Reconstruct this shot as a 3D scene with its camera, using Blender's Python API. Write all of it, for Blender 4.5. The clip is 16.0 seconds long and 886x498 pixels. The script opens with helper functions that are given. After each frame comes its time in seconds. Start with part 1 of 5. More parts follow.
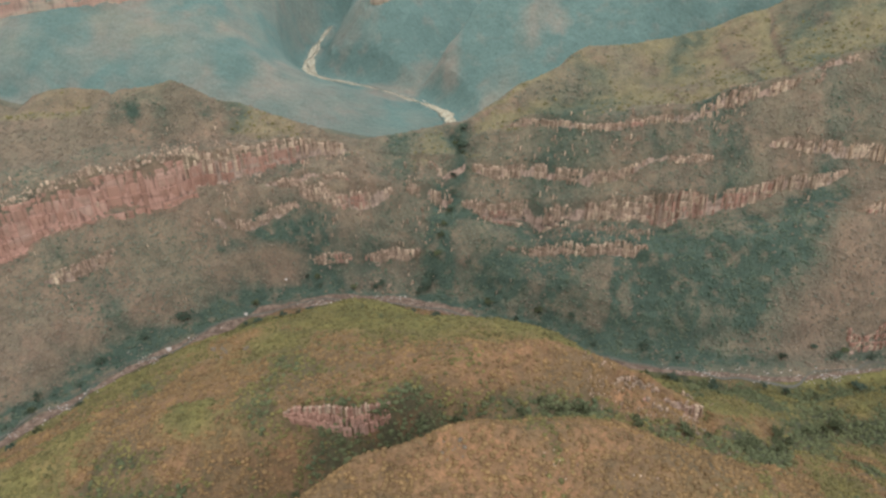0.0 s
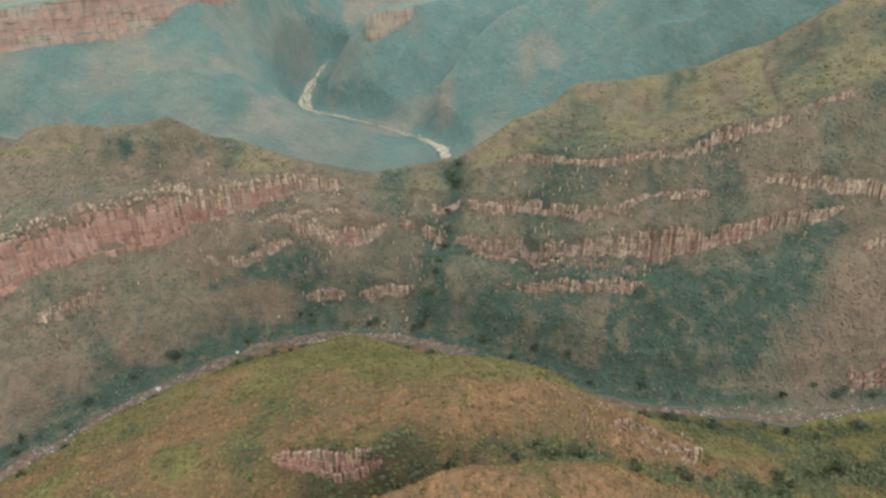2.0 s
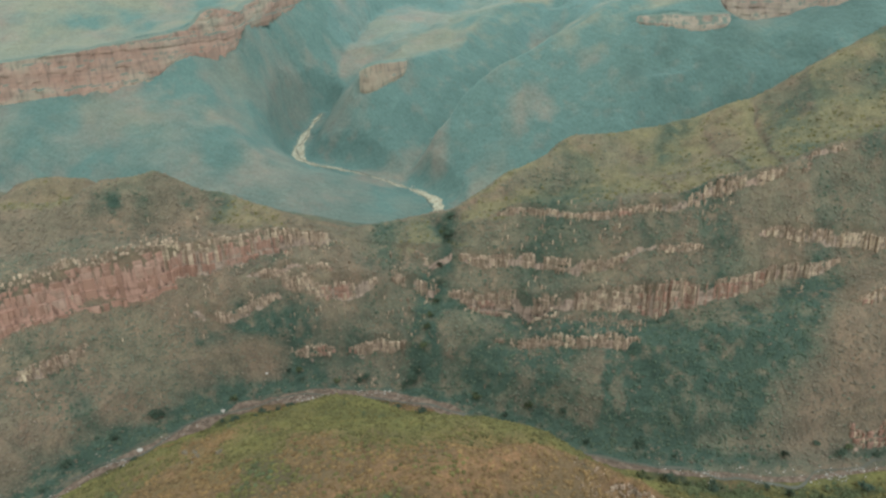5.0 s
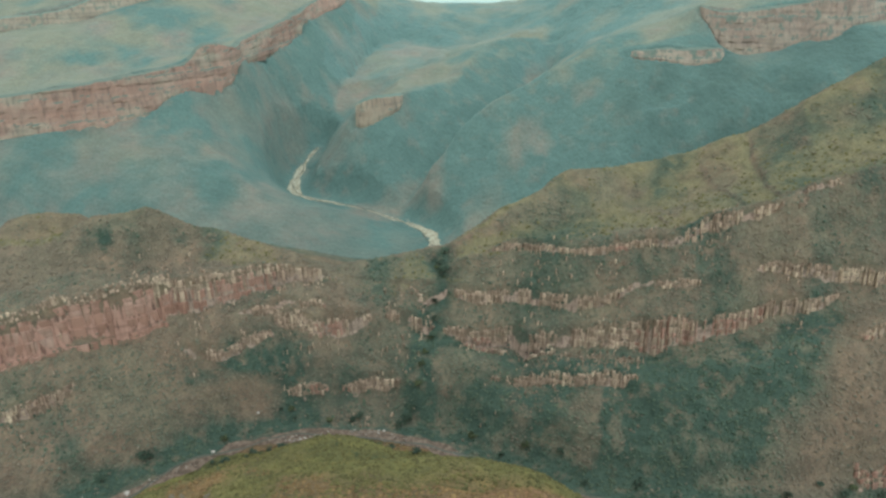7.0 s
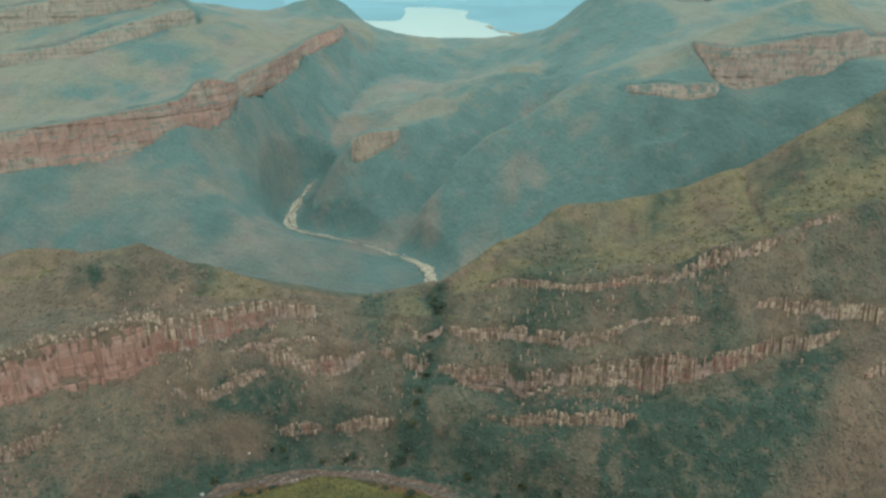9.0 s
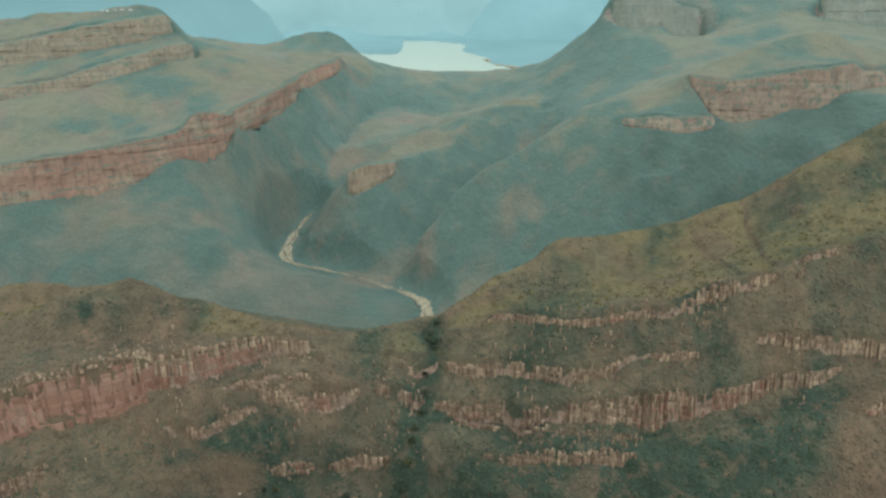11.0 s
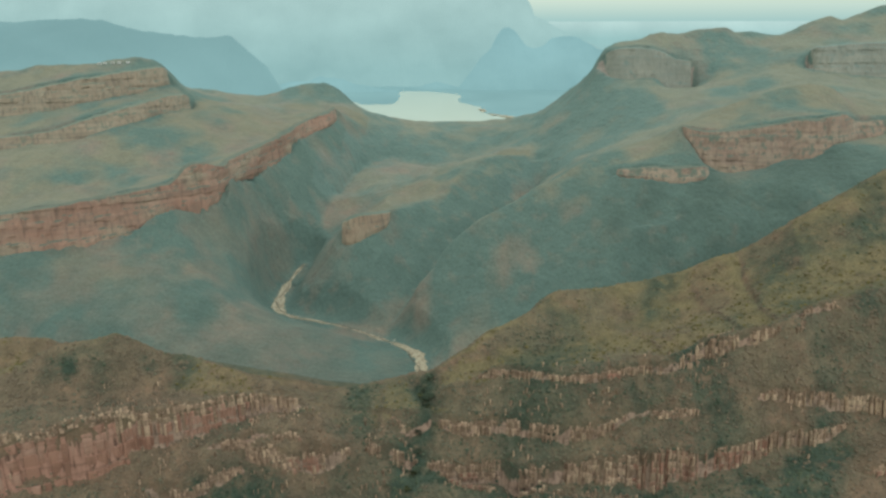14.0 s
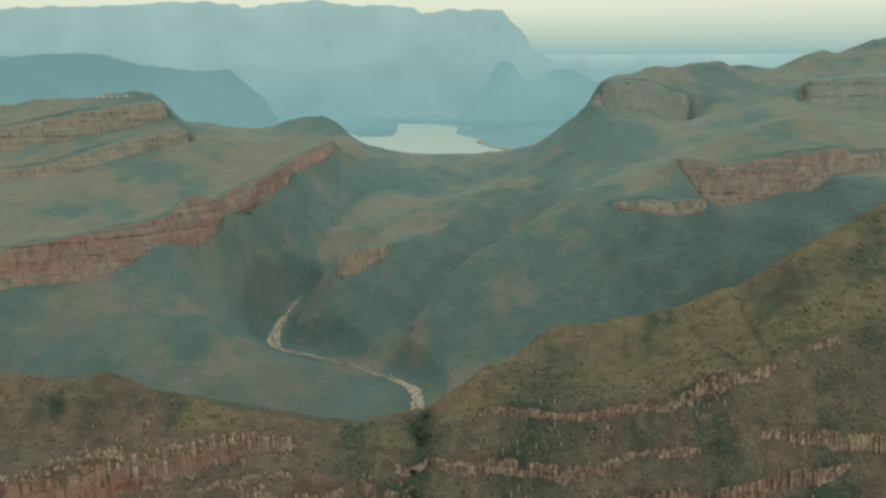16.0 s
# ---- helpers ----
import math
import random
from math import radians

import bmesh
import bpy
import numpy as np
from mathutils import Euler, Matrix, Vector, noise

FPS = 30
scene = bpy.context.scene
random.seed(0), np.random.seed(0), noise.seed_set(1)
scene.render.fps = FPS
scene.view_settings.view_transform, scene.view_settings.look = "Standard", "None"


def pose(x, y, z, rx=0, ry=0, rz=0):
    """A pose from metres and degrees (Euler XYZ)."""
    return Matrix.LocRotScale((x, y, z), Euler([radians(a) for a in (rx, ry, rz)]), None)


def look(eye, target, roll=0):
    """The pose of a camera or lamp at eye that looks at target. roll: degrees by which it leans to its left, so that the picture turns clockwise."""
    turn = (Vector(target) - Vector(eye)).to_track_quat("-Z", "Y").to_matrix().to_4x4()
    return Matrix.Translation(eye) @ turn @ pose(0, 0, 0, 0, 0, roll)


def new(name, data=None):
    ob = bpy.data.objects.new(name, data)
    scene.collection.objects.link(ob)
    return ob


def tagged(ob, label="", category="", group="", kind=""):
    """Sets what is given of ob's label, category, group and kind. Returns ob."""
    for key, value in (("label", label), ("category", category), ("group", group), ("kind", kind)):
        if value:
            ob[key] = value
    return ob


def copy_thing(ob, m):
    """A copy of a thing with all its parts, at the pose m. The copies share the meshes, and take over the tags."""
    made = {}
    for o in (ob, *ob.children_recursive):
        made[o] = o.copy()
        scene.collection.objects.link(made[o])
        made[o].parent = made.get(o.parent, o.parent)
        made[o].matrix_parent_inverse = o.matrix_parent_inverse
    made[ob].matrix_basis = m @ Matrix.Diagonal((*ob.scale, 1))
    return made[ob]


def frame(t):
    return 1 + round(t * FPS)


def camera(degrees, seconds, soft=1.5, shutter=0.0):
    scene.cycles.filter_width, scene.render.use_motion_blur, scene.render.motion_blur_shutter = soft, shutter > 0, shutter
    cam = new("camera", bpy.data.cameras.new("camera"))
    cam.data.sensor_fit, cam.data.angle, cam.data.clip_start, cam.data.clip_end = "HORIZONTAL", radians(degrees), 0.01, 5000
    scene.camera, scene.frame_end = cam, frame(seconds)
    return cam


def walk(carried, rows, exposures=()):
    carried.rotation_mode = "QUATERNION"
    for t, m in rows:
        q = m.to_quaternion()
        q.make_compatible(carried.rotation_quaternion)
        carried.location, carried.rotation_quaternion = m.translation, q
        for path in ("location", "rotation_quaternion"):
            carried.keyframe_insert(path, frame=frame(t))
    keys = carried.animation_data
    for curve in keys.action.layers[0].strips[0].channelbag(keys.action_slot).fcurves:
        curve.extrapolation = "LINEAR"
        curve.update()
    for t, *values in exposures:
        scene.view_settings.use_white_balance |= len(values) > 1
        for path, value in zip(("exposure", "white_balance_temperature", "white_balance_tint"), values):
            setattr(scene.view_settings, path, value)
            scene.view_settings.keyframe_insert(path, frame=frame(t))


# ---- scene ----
cam = camera(62.5, 16.0, soft=2.7)
METRES, EYE, TILT, LEAN, TURN = 70.0, 430.0, -34.4, 0.0, 0.0
ROWS = [
    (0.0, 0.0, 0.0, 0.0, 0.0, 0.0, -0.0),
    (0.5, 0.0094, 0.0203, 0.0166, -0.04, 0.56, 0.01),
    (1.0, 0.015, 0.0467, 0.0395, -0.13, 1.21, 0.04),
    (1.5, 0.0279, 0.0668, 0.0569, -0.14, 1.76, 0.07),
    (2.0, 0.0377, 0.0912, 0.0761, -0.21, 2.42, 0.1),
    (2.5, 0.0453, 0.1128, 0.0945, -0.26, 2.96, 0.12),
    (3.0, 0.0559, 0.1372, 0.1171, -0.33, 3.59, 0.16),
    (3.5, 0.0652, 0.1585, 0.1332, -0.37, 4.15, 0.18),
    (4.0, 0.0768, 0.1844, 0.1506, -0.42, 4.83, 0.21),
    (6.5, 0.1312, 0.2984, 0.2348, -0.58, 7.88, 0.38),
    (7.0, 0.1456, 0.3222, 0.2592, -0.61, 8.52, 0.43),
    (7.5, 0.1589, 0.3446, 0.2779, -0.61, 9.08, 0.45),
    (8.0, 0.1673, 0.3675, 0.3006, -0.67, 9.75, 0.47),
    (8.5, 0.1747, 0.3882, 0.3204, -0.71, 10.3, 0.5),
    (9.0, 0.1843, 0.4124, 0.3431, -0.76, 10.95, 0.53),
    (11.5, 0.231, 0.5266, 0.4391, -0.92, 13.97, 0.63),
    (12.0, 0.2405, 0.5497, 0.4631, -0.96, 14.61, 0.66),
    (12.5, 0.2482, 0.5688, 0.4813, -0.99, 15.15, 0.68),
    (13.0, 0.2559, 0.5899, 0.5015, -1.03, 15.79, 0.72),
    (13.5, 0.2644, 0.6107, 0.5193, -1.06, 16.35, 0.73),
    (14.0, 0.2723, 0.6328, 0.5378, -1.1, 17.02, 0.77),
    (14.5, 0.285, 0.65, 0.5573, -1.1, 17.57, 0.81),
    (15.0, 0.2925, 0.6699, 0.5811, -1.14, 18.22, 0.84),
    (15.5, 0.3, 0.6856, 0.602, -1.17, 18.76, 0.86),
    (16.0, 0.3111, 0.7055, 0.6264, -1.18, 19.41, 0.9),
]
walk(cam, [(t, pose(0, 0, EYE, TILT, LEAN, TURN) @ pose(METRES * x, METRES * y, METRES * z, 90 + pitch, roll, yaw)) for t, x, y, z, yaw, pitch, roll in ROWS],
     exposures=[(0.0, 1.08, 5030, 9), (3.5, 1.01, 4860, -1), (8.0, 0.75, 4650, -5), (12.5, 0.44, 5100, -1), (14.5, 0.34, 5140, -2), (16.0, 0.08, 5120, -3)])

# ---- light ----
SUN_TURN, SUN_HEIGHT = radians(150), radians(60)
world = bpy.data.worlds.new("sky")
scene.world = world
world.use_nodes = True
wn = world.node_tree
sky = wn.nodes.new("ShaderNodeTexSky")
sky.sky_type, sky.sun_disc = "NISHITA", False
sky.sun_elevation, sky.sun_rotation = SUN_HEIGHT, SUN_TURN
sky.air_density, sky.dust_density, sky.ozone_density = 1.2, 2.0, 1.5
wn.nodes["Background"].inputs["Strength"].default_value = 0.1
# thick bright haze veils the clear sky evenly
veil = wn.nodes.new("ShaderNodeMix")
veil.data_type = "RGBA"
veil.inputs[0].default_value = 0.72
up_ = wn.nodes.new("ShaderNodeSeparateXYZ")
wn.links.new(wn.nodes.new("ShaderNodeTexCoord").outputs["Generated"], up_.inputs[0])
layer = wn.nodes.new("ShaderNodeValToRGB")
layer.color_ramp.elements[0].position, layer.color_ramp.elements[0].color = 0.0, (4.6, 5.5, 4.4, 1)
layer.color_ramp.elements[1].position, layer.color_ramp.elements[1].color = 0.06, (10.6, 8.5, 5.2, 1)
higher = layer.color_ramp.elements.new(0.3)
higher.color = (8.7, 7.35, 4.75, 1)
wn.links.new(up_.outputs[2], layer.inputs[0])
wn.links.new(layer.outputs[0], veil.inputs[7])
wn.links.new(sky.outputs[0], veil.inputs[6])
wn.links.new(veil.outputs[2], wn.nodes["Background"].inputs["Color"])
sun = new("sun", bpy.data.lights.new("sun", "SUN"))
sun.data.energy, sun.data.angle, sun.data.color = 0.6, radians(18), (1.0, 0.92, 0.8)
toward = Vector((math.sin(SUN_TURN) * math.cos(SUN_HEIGHT), math.cos(SUN_TURN) * math.cos(SUN_HEIGHT), math.sin(SUN_HEIGHT)))
sun.matrix_world = look(toward * 3000, (0, 0, 0))


# ---- materials ----
def material(name, rough_=0.9):
    m = bpy.data.materials.new(name)
    m.use_nodes = True
    b = m.node_tree.nodes["Principled BSDF"]
    b.inputs["Roughness"].default_value = rough_
    b.inputs["Specular IOR Level"].default_value = 0.15
    return m, m.node_tree.nodes, m.node_tree.links, b


def noise_node(n, l, coords, size, detail=4.0, stretch=None):
    t = n.new("ShaderNodeTexNoise")
    t.inputs["Scale"].default_value, t.inputs["Detail"].default_value = 1.0 / size, detail
    if stretch:
        k = n.new("ShaderNodeMapping")
        k.inputs["Scale"].default_value = stretch
        l.new(coords, k.inputs["Vector"])
        coords = k.outputs[0]
    l.new(coords, t.inputs["Vector"])
    return t.outputs["Fac"]


def ramp(n, l, fac, stops):
    r = n.new("ShaderNodeValToRGB")
    r.color_ramp.elements.remove(r.color_ramp.elements[1])
    for i, (at, c) in enumerate(stops):
        e = r.color_ramp.elements[0] if i == 0 else r.color_ramp.elements.new(at)
        e.position, e.color = at, (*c, 1)
    l.new(fac, r.inputs[0])
    return r.outputs[0]


def blend(n, l, fac, a, b, kind="MIX"):
    m = n.new("ShaderNodeMix")
    m.data_type, m.blend_type = "RGBA", kind
    for v, i in ((fac, 0), (a, 6), (b, 7)):
        if isinstance(v, (float, int)):
            m.inputs[i].default_value = v
        elif isinstance(v, tuple):
            m.inputs[i].default_value = (*v, 1)
        else:
            l.new(v, m.inputs[i])
    return m.outputs[2]


def set_haze_sheen(b, haze_sheen):
    """A pale teal sheen at grazing angles that stands for haze over surfaces."""
    b.inputs["Sheen Weight"].default_value, b.inputs["Sheen Roughness"].default_value = haze_sheen, 0.9
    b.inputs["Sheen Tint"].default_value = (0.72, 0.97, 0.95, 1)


def slope_material(name, haze_sheen, grass, scrub, wood, soil, rock_wall, rock_top, rock_red, jointed=0.9, grain=1.0, torn=1.0):
    """Hillside under dry grass, scrub and thicket. The sheet's cover value says where rock is bare, where woods stand, and where grass is green."""
    m, n, l, b = material(name, 0.95)
    set_haze_sheen(b, haze_sheen)
    at = n.new("ShaderNodeTexCoord").outputs["Object"]
    cover = n.new("ShaderNodeAttribute")
    cover.attribute_name = "cover"
    split = n.new("ShaderNodeSeparateColor")
    l.new(cover.outputs["Color"], split.inputs[0])
    patch = noise_node(n, l, at, 55 * grain, 6)
    tuft = noise_node(n, l, at, 7.0 * grain, 5)
    fine = noise_node(n, l, at, 1.8 * grain, 4)
    c = blend(n, l, ramp(n, l, patch, [(0.38, (0, 0, 0)), (0.62, (1, 1, 1))]), scrub, soil)
    c = blend(n, l, ramp(n, l, tuft, [(0.42, (0, 0, 0)), (0.6, (0.6, 0.6, 0.6))]), c, scrub)
    iron = n.new("ShaderNodeAttribute")
    iron.attribute_name = "iron"
    c = blend(n, l, iron.outputs["Fac"], c, soil)
    c = blend(n, l, cover.outputs["Alpha"], c, grass)
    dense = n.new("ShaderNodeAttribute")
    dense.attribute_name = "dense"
    broken = n.new("ShaderNodeMath")
    broken.operation, broken.use_clamp = "MULTIPLY", True
    l.new(split.outputs[1], broken.inputs[0])
    l.new(ramp(n, l, noise_node(n, l, at, 11.0 * grain, 5), [(0.32, (0.25, 0.25, 0.25) if torn == 1 else (0.65, 0.65, 0.65)), (0.5, (1.1, 1.1, 1.1))]), broken.inputs[1])
    c = blend(n, l, broken.outputs[0], c, wood)
    # this bush colour also carries thinner haze and slope shade
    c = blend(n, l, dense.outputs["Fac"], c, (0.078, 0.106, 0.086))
    clump = noise_node(n, l, at, 13.0 * grain, 6)
    c = blend(n, l, 0.75 if torn == 1 else 0.35, c, ramp(n, l, clump, [(0.34, (0.68, 0.70, 0.70)), (0.5, (1, 1, 1)), (0.68, (1.24, 1.2, 1.16))]), "MULTIPLY")
    c = blend(n, l, 0.7, c, ramp(n, l, fine, [(0.3, (0.6, 0.6, 0.6) if torn == 1 else (0.74, 0.74, 0.74)), (0.7, (1.25, 1.25, 1.25) if torn == 1 else (1.18, 1.18, 1.18))]), "MULTIPLY")
    # bare rock: upright joints crossed by thin beds, cream upper beds over redder walls
    joints = noise_node(n, l, at, 2.6, 4, (1, 1, 0.07))
    beds = noise_node(n, l, at, 3.0, 3, (0.06, 0.06, 1))
    r = ramp(n, l, split.outputs[2], [(0.0, rock_wall), (0.5, rock_wall), (0.72, rock_top), (1.0, rock_top)])
    r = blend(n, l, iron.outputs["Fac"], r, rock_red)
    r = blend(n, l, jointed, r, ramp(n, l, joints, [(0.36, (0.38, 0.36, 0.36)), (0.44, (0.95, 0.95, 0.95)), (0.64, (1.25, 1.25, 1.25))]), "MULTIPLY")
    r = blend(n, l, 0.6, r, ramp(n, l, beds, [(0.36, (0.6, 0.6, 0.6)), (0.46, (1.08, 1.08, 1.08))]), "MULTIPLY")
    ragged = n.new("ShaderNodeMath")
    ragged.operation = "MULTIPLY_ADD"
    l.new(noise_node(n, l, at, 6.0, 4, (1, 1, 0.4)), ragged.inputs[0])
    ragged.inputs[1].default_value = torn
    l.new(split.outputs[0], ragged.inputs[2])
    c = blend(n, l, ramp(n, l, ragged.outputs[0], [(0.0, (0, 0, 0)), (torn / 4 + 0.30, (0, 0, 0)), (torn / 4 + 0.36, (1, 1, 1))]), c, r)
    half = n.new("ShaderNodeMath")
    half.operation = "MULTIPLY"
    half.inputs[1].default_value = 0.5
    l.new(ragged.outputs[0], half.inputs[0])
    l.new(half.outputs[0], c.node.inputs[0].links[0].from_node.inputs[0])
    l.new(c, b.inputs["Base Color"])
    bump = n.new("ShaderNodeBump")
    bump.inputs["Strength"].default_value, bump.inputs["Distance"].default_value = 0.9 if torn == 1 else 0.75, 2.5 * grain
    l.new(noise_node(n, l, at, 4.0 * grain, 5, (1, 1, 0.5)), bump.inputs["Height"])
    l.new(bump.outputs[0], b.inputs["Normal"])
    return m


ROCK = ((0.285, 0.20, 0.148), (0.31, 0.23, 0.168), (0.33, 0.185, 0.135))
PALE_ROCK = ((0.28, 0.205, 0.155), (0.30, 0.235, 0.18), (0.29, 0.19, 0.14))
# duller tones paint haze over the high rock
HAZY_ROCK = ((0.29, 0.23, 0.195), (0.34, 0.29, 0.245), (0.30, 0.215, 0.18))
SLOPE = {
    "near": slope_material("dry_hillside", 0.02, (0.17, 0.145, 0.045), (0.15, 0.098, 0.05), (0.066, 0.064, 0.034), (0.268, 0.142, 0.068), *ROCK),
    "mid": slope_material("scrub_hillside", 0.03, (0.195, 0.155, 0.08), (0.162, 0.134, 0.086), (0.062, 0.08, 0.056), (0.2, 0.131, 0.086), *ROCK),
    # blue-green tint in the far and high colours stands for distance haze
    "far": slope_material("hazy_wooded_hillside", 0.13, (0.212, 0.185, 0.122), (0.182, 0.172, 0.13), (0.11, 0.152, 0.128), (0.245, 0.168, 0.125), *PALE_ROCK, 0.35, 2.0, 0.5),
    "high": slope_material("hazy_high_hillside", 0.17, (0.208, 0.19, 0.132), (0.18, 0.178, 0.14), (0.114, 0.158, 0.136), (0.238, 0.17, 0.13), *HAZY_ROCK, 0.45, 2.4, 0.5),
}


def plain(name, colours, size, rough_=0.9, bump_=0.0, spec=0.15, haze_sheen=0.0, vary=0.25, upright=0.0, marked=1.0):
    """A surface with two scales of mottling between colours, varied from piece to piece."""
    m, n, l, b = material(name, rough_)
    set_haze_sheen(b, haze_sheen)
    at = n.new("ShaderNodeTexCoord").outputs["Object"]
    c = ramp(n, l, noise_node(n, l, at, size, 5), [(0.3 + 0.4 * i / (len(colours) - 1), c) for i, c in enumerate(colours)])
    if upright:
        joint = noise_node(n, l, at, upright, 5, (1, 1, 0.12))
        bed = noise_node(n, l, at, upright * 0.8, 4, (0.08, 0.08, 1))
        c = blend(n, l, 0.55 * marked, c, ramp(n, l, joint, [(0.36, (0.5, 0.5, 0.52)), (0.46, (1, 1, 1)), (0.66, (1.2, 1.2, 1.2))]), "MULTIPLY")
        c = blend(n, l, 0.6 * marked, c, ramp(n, l, bed, [(0.38, (0.6, 0.62, 0.62)), (0.48, (1.06, 1.06, 1.06))]), "MULTIPLY")
    isle = n.new("ShaderNodeNewGeometry").outputs["Random Per Island"]
    c = blend(n, l, 1.0, c, ramp(n, l, isle, [(0.0, (1 - vary,) * 3), (1.0, (1 + vary,) * 3)]), "MULTIPLY")
    own = n.new("ShaderNodeObjectInfo").outputs["Random"]
    c = blend(n, l, 1.0, c, ramp(n, l, own, [(0.0, (0.85, 0.85, 0.85)), (1.0, (1.15, 1.15, 1.15))]), "MULTIPLY")
    l.new(c, b.inputs["Base Color"])
    b.inputs["Specular IOR Level"].default_value = spec
    if bump_:
        k = n.new("ShaderNodeBump")
        k.inputs["Strength"].default_value, k.inputs["Distance"].default_value = 0.7, bump_
        l.new(noise_node(n, l, at, size / 3, 4), k.inputs["Height"])
        l.new(k.outputs[0], b.inputs["Normal"])
    return m


LEAF = {
    "dry": plain("dry_foliage", [(0.14, 0.092, 0.046), (0.225, 0.138, 0.058)], 12, vary=0.28),
    "olive": plain("olive_foliage", [(0.11, 0.097, 0.040), (0.175, 0.143, 0.05)], 12, vary=0.28),
    "brown": plain("bare_twigs", [(0.135, 0.101, 0.067), (0.176, 0.13, 0.088)], 30, haze_sheen=0.05, vary=0.18),
    "green": plain("green_foliage", [(0.052, 0.072, 0.048), (0.092, 0.102, 0.062)], 30, haze_sheen=0.02),
    "moss": plain("deep_green_foliage", [(0.075, 0.085, 0.043), (0.115, 0.115, 0.052)], 30),
    "sage": plain("sage_foliage", [(0.13, 0.122, 0.082), (0.17, 0.152, 0.10)], 30, haze_sheen=0.05, vary=0.18),
}
BARK = plain("bark", [(0.10, 0.07, 0.05), (0.18, 0.14, 0.10)], 1.0)
STONE = plain("pale_sandstone", [(0.25, 0.17, 0.118), (0.33, 0.233, 0.162), (0.425, 0.32, 0.217)], 14, 0.9, 0.5, vary=0.34, upright=1.4)
RED_STONE = plain("iron_red_sandstone", [(0.295, 0.163, 0.114), (0.342, 0.195, 0.14), (0.372, 0.243, 0.183)], 25, 0.9, 0.8, upright=2.2, vary=0.14, marked=0.6)


def wall_material(name, low, mid, top, green, haze_sheen, marked=1.0):
    """Weathered far wall: level beds of differing tint crossed by upright joints and stains, scrub on the ledges."""
    m, n, l, b = material(name, 0.95)
    set_haze_sheen(b, haze_sheen)
    at = n.new("ShaderNodeTexCoord").outputs["Object"]
    c = ramp(n, l, noise_node(n, l, at, 55, 5, (1, 1, 2.2)), [(0.34, low), (0.5, mid), (0.66, top)])
    bed = noise_node(n, l, at, 4.5, 5, (0.03, 0.03, 1))
    c = blend(n, l, 0.42 * marked, c, ramp(n, l, bed, [(0.34, (0.55, 0.57, 0.58)), (0.46, (1, 1, 1)), (0.64, (1.25, 1.22, 1.2))]), "MULTIPLY")
    joint = noise_node(n, l, at, 5.0, 6, (1, 1, 0.1))
    c = blend(n, l, 0.5 * marked, c, ramp(n, l, joint, [(0.36, (0.45, 0.46, 0.47)), (0.46, (1, 1, 1)), (0.66, (1.22, 1.22, 1.2))]), "MULTIPLY")
    stain = noise_node(n, l, at, 14.0, 4, (1, 1, 0.2))
    c = blend(n, l, 0.4 * marked, c, ramp(n, l, stain, [(0.36, (0.62, 0.64, 0.64)), (0.5, (1, 1, 1))]), "MULTIPLY")
    facing = n.new("ShaderNodeSeparateXYZ")
    l.new(n.new("ShaderNodeNewGeometry").outputs["Normal"], facing.inputs[0])
    ledge = n.new("ShaderNodeMath")
    ledge.operation = "MULTIPLY_ADD"
    l.new(noise_node(n, l, at, 9.0, 5, (1, 1, 0.6)), ledge.inputs[0])
    ledge.inputs[1].default_value = 1.6
    l.new(facing.outputs[2], ledge.inputs[2])
    half = n.new("ShaderNodeMath")
    half.operation = "MULTIPLY"
    half.inputs[1].default_value = 0.5
    l.new(ledge.outputs[0], half.inputs[0])
    c = blend(n, l, ramp(n, l, half.outputs[0], [(0.0, (0, 0, 0)), (0.66, (0, 0, 0)), (0.74, (0.9, 0.9, 0.9))]), c, green)
    l.new(c, b.inputs["Base Color"])
    k = n.new("ShaderNodeBump")
    k.inputs["Strength"].default_value, k.inputs["Distance"].default_value = 0.8, 2.0
    l.new(noise_node(n, l, at, 4.0, 5, (1, 1, 0.35)), k.inputs["Height"])
    l.new(k.outputs[0], b.inputs["Normal"])
    return m


WALL_STONE = {
    "red": wall_material("red_and_cream_sandstone_wall", (0.31, 0.17, 0.12), (0.33, 0.20, 0.145), (0.345, 0.265, 0.19), (0.12, 0.135, 0.10), 0.13),
    "massif_left": wall_material("weathered_orange_sandstone", (0.26, 0.19, 0.135), (0.30, 0.22, 0.155), (0.32, 0.25, 0.18), (0.14, 0.155, 0.11), 0.19),
    "spur_nub": wall_material("orange_rock_face", (0.28, 0.19, 0.13), (0.31, 0.22, 0.15), (0.33, 0.26, 0.18), (0.12, 0.15, 0.115), 0.15),
    "massif_right": wall_material("pink_and_buff_sandstone", (0.27, 0.18, 0.135), (0.30, 0.212, 0.158), (0.325, 0.25, 0.185), (0.13, 0.15, 0.115), 0.10),
    # the dome's rock is greyed and flattened to paint in the haze before it
    "dome": wall_material("hazy_grey_sandstone", (0.235, 0.222, 0.185), (0.265, 0.243, 0.20), (0.295, 0.265, 0.215), (0.165, 0.19, 0.165), 0.24, 0.45),
}
BOULDER = plain("river_boulder", [(0.24, 0.18, 0.145), (0.62, 0.56, 0.49)], 2, 0.8, 0.2)
GRAVEL = plain("riverbed_gravel", [(0.08, 0.056, 0.041), (0.135, 0.092, 0.068), (0.23, 0.165, 0.125)], 5, 0.9, 0.6)
SAND = plain("pale_river_sand", [(0.22, 0.18, 0.12), (0.42, 0.36, 0.26), (0.58, 0.51, 0.38)], 5, 0.9, 0.6)
PLASTER = plain("white_plaster", [(0.75, 0.74, 0.70), (0.82, 0.81, 0.78)], 3)
THATCH = plain("pale_roof", [(0.45, 0.43, 0.40), (0.6, 0.58, 0.55)], 2)
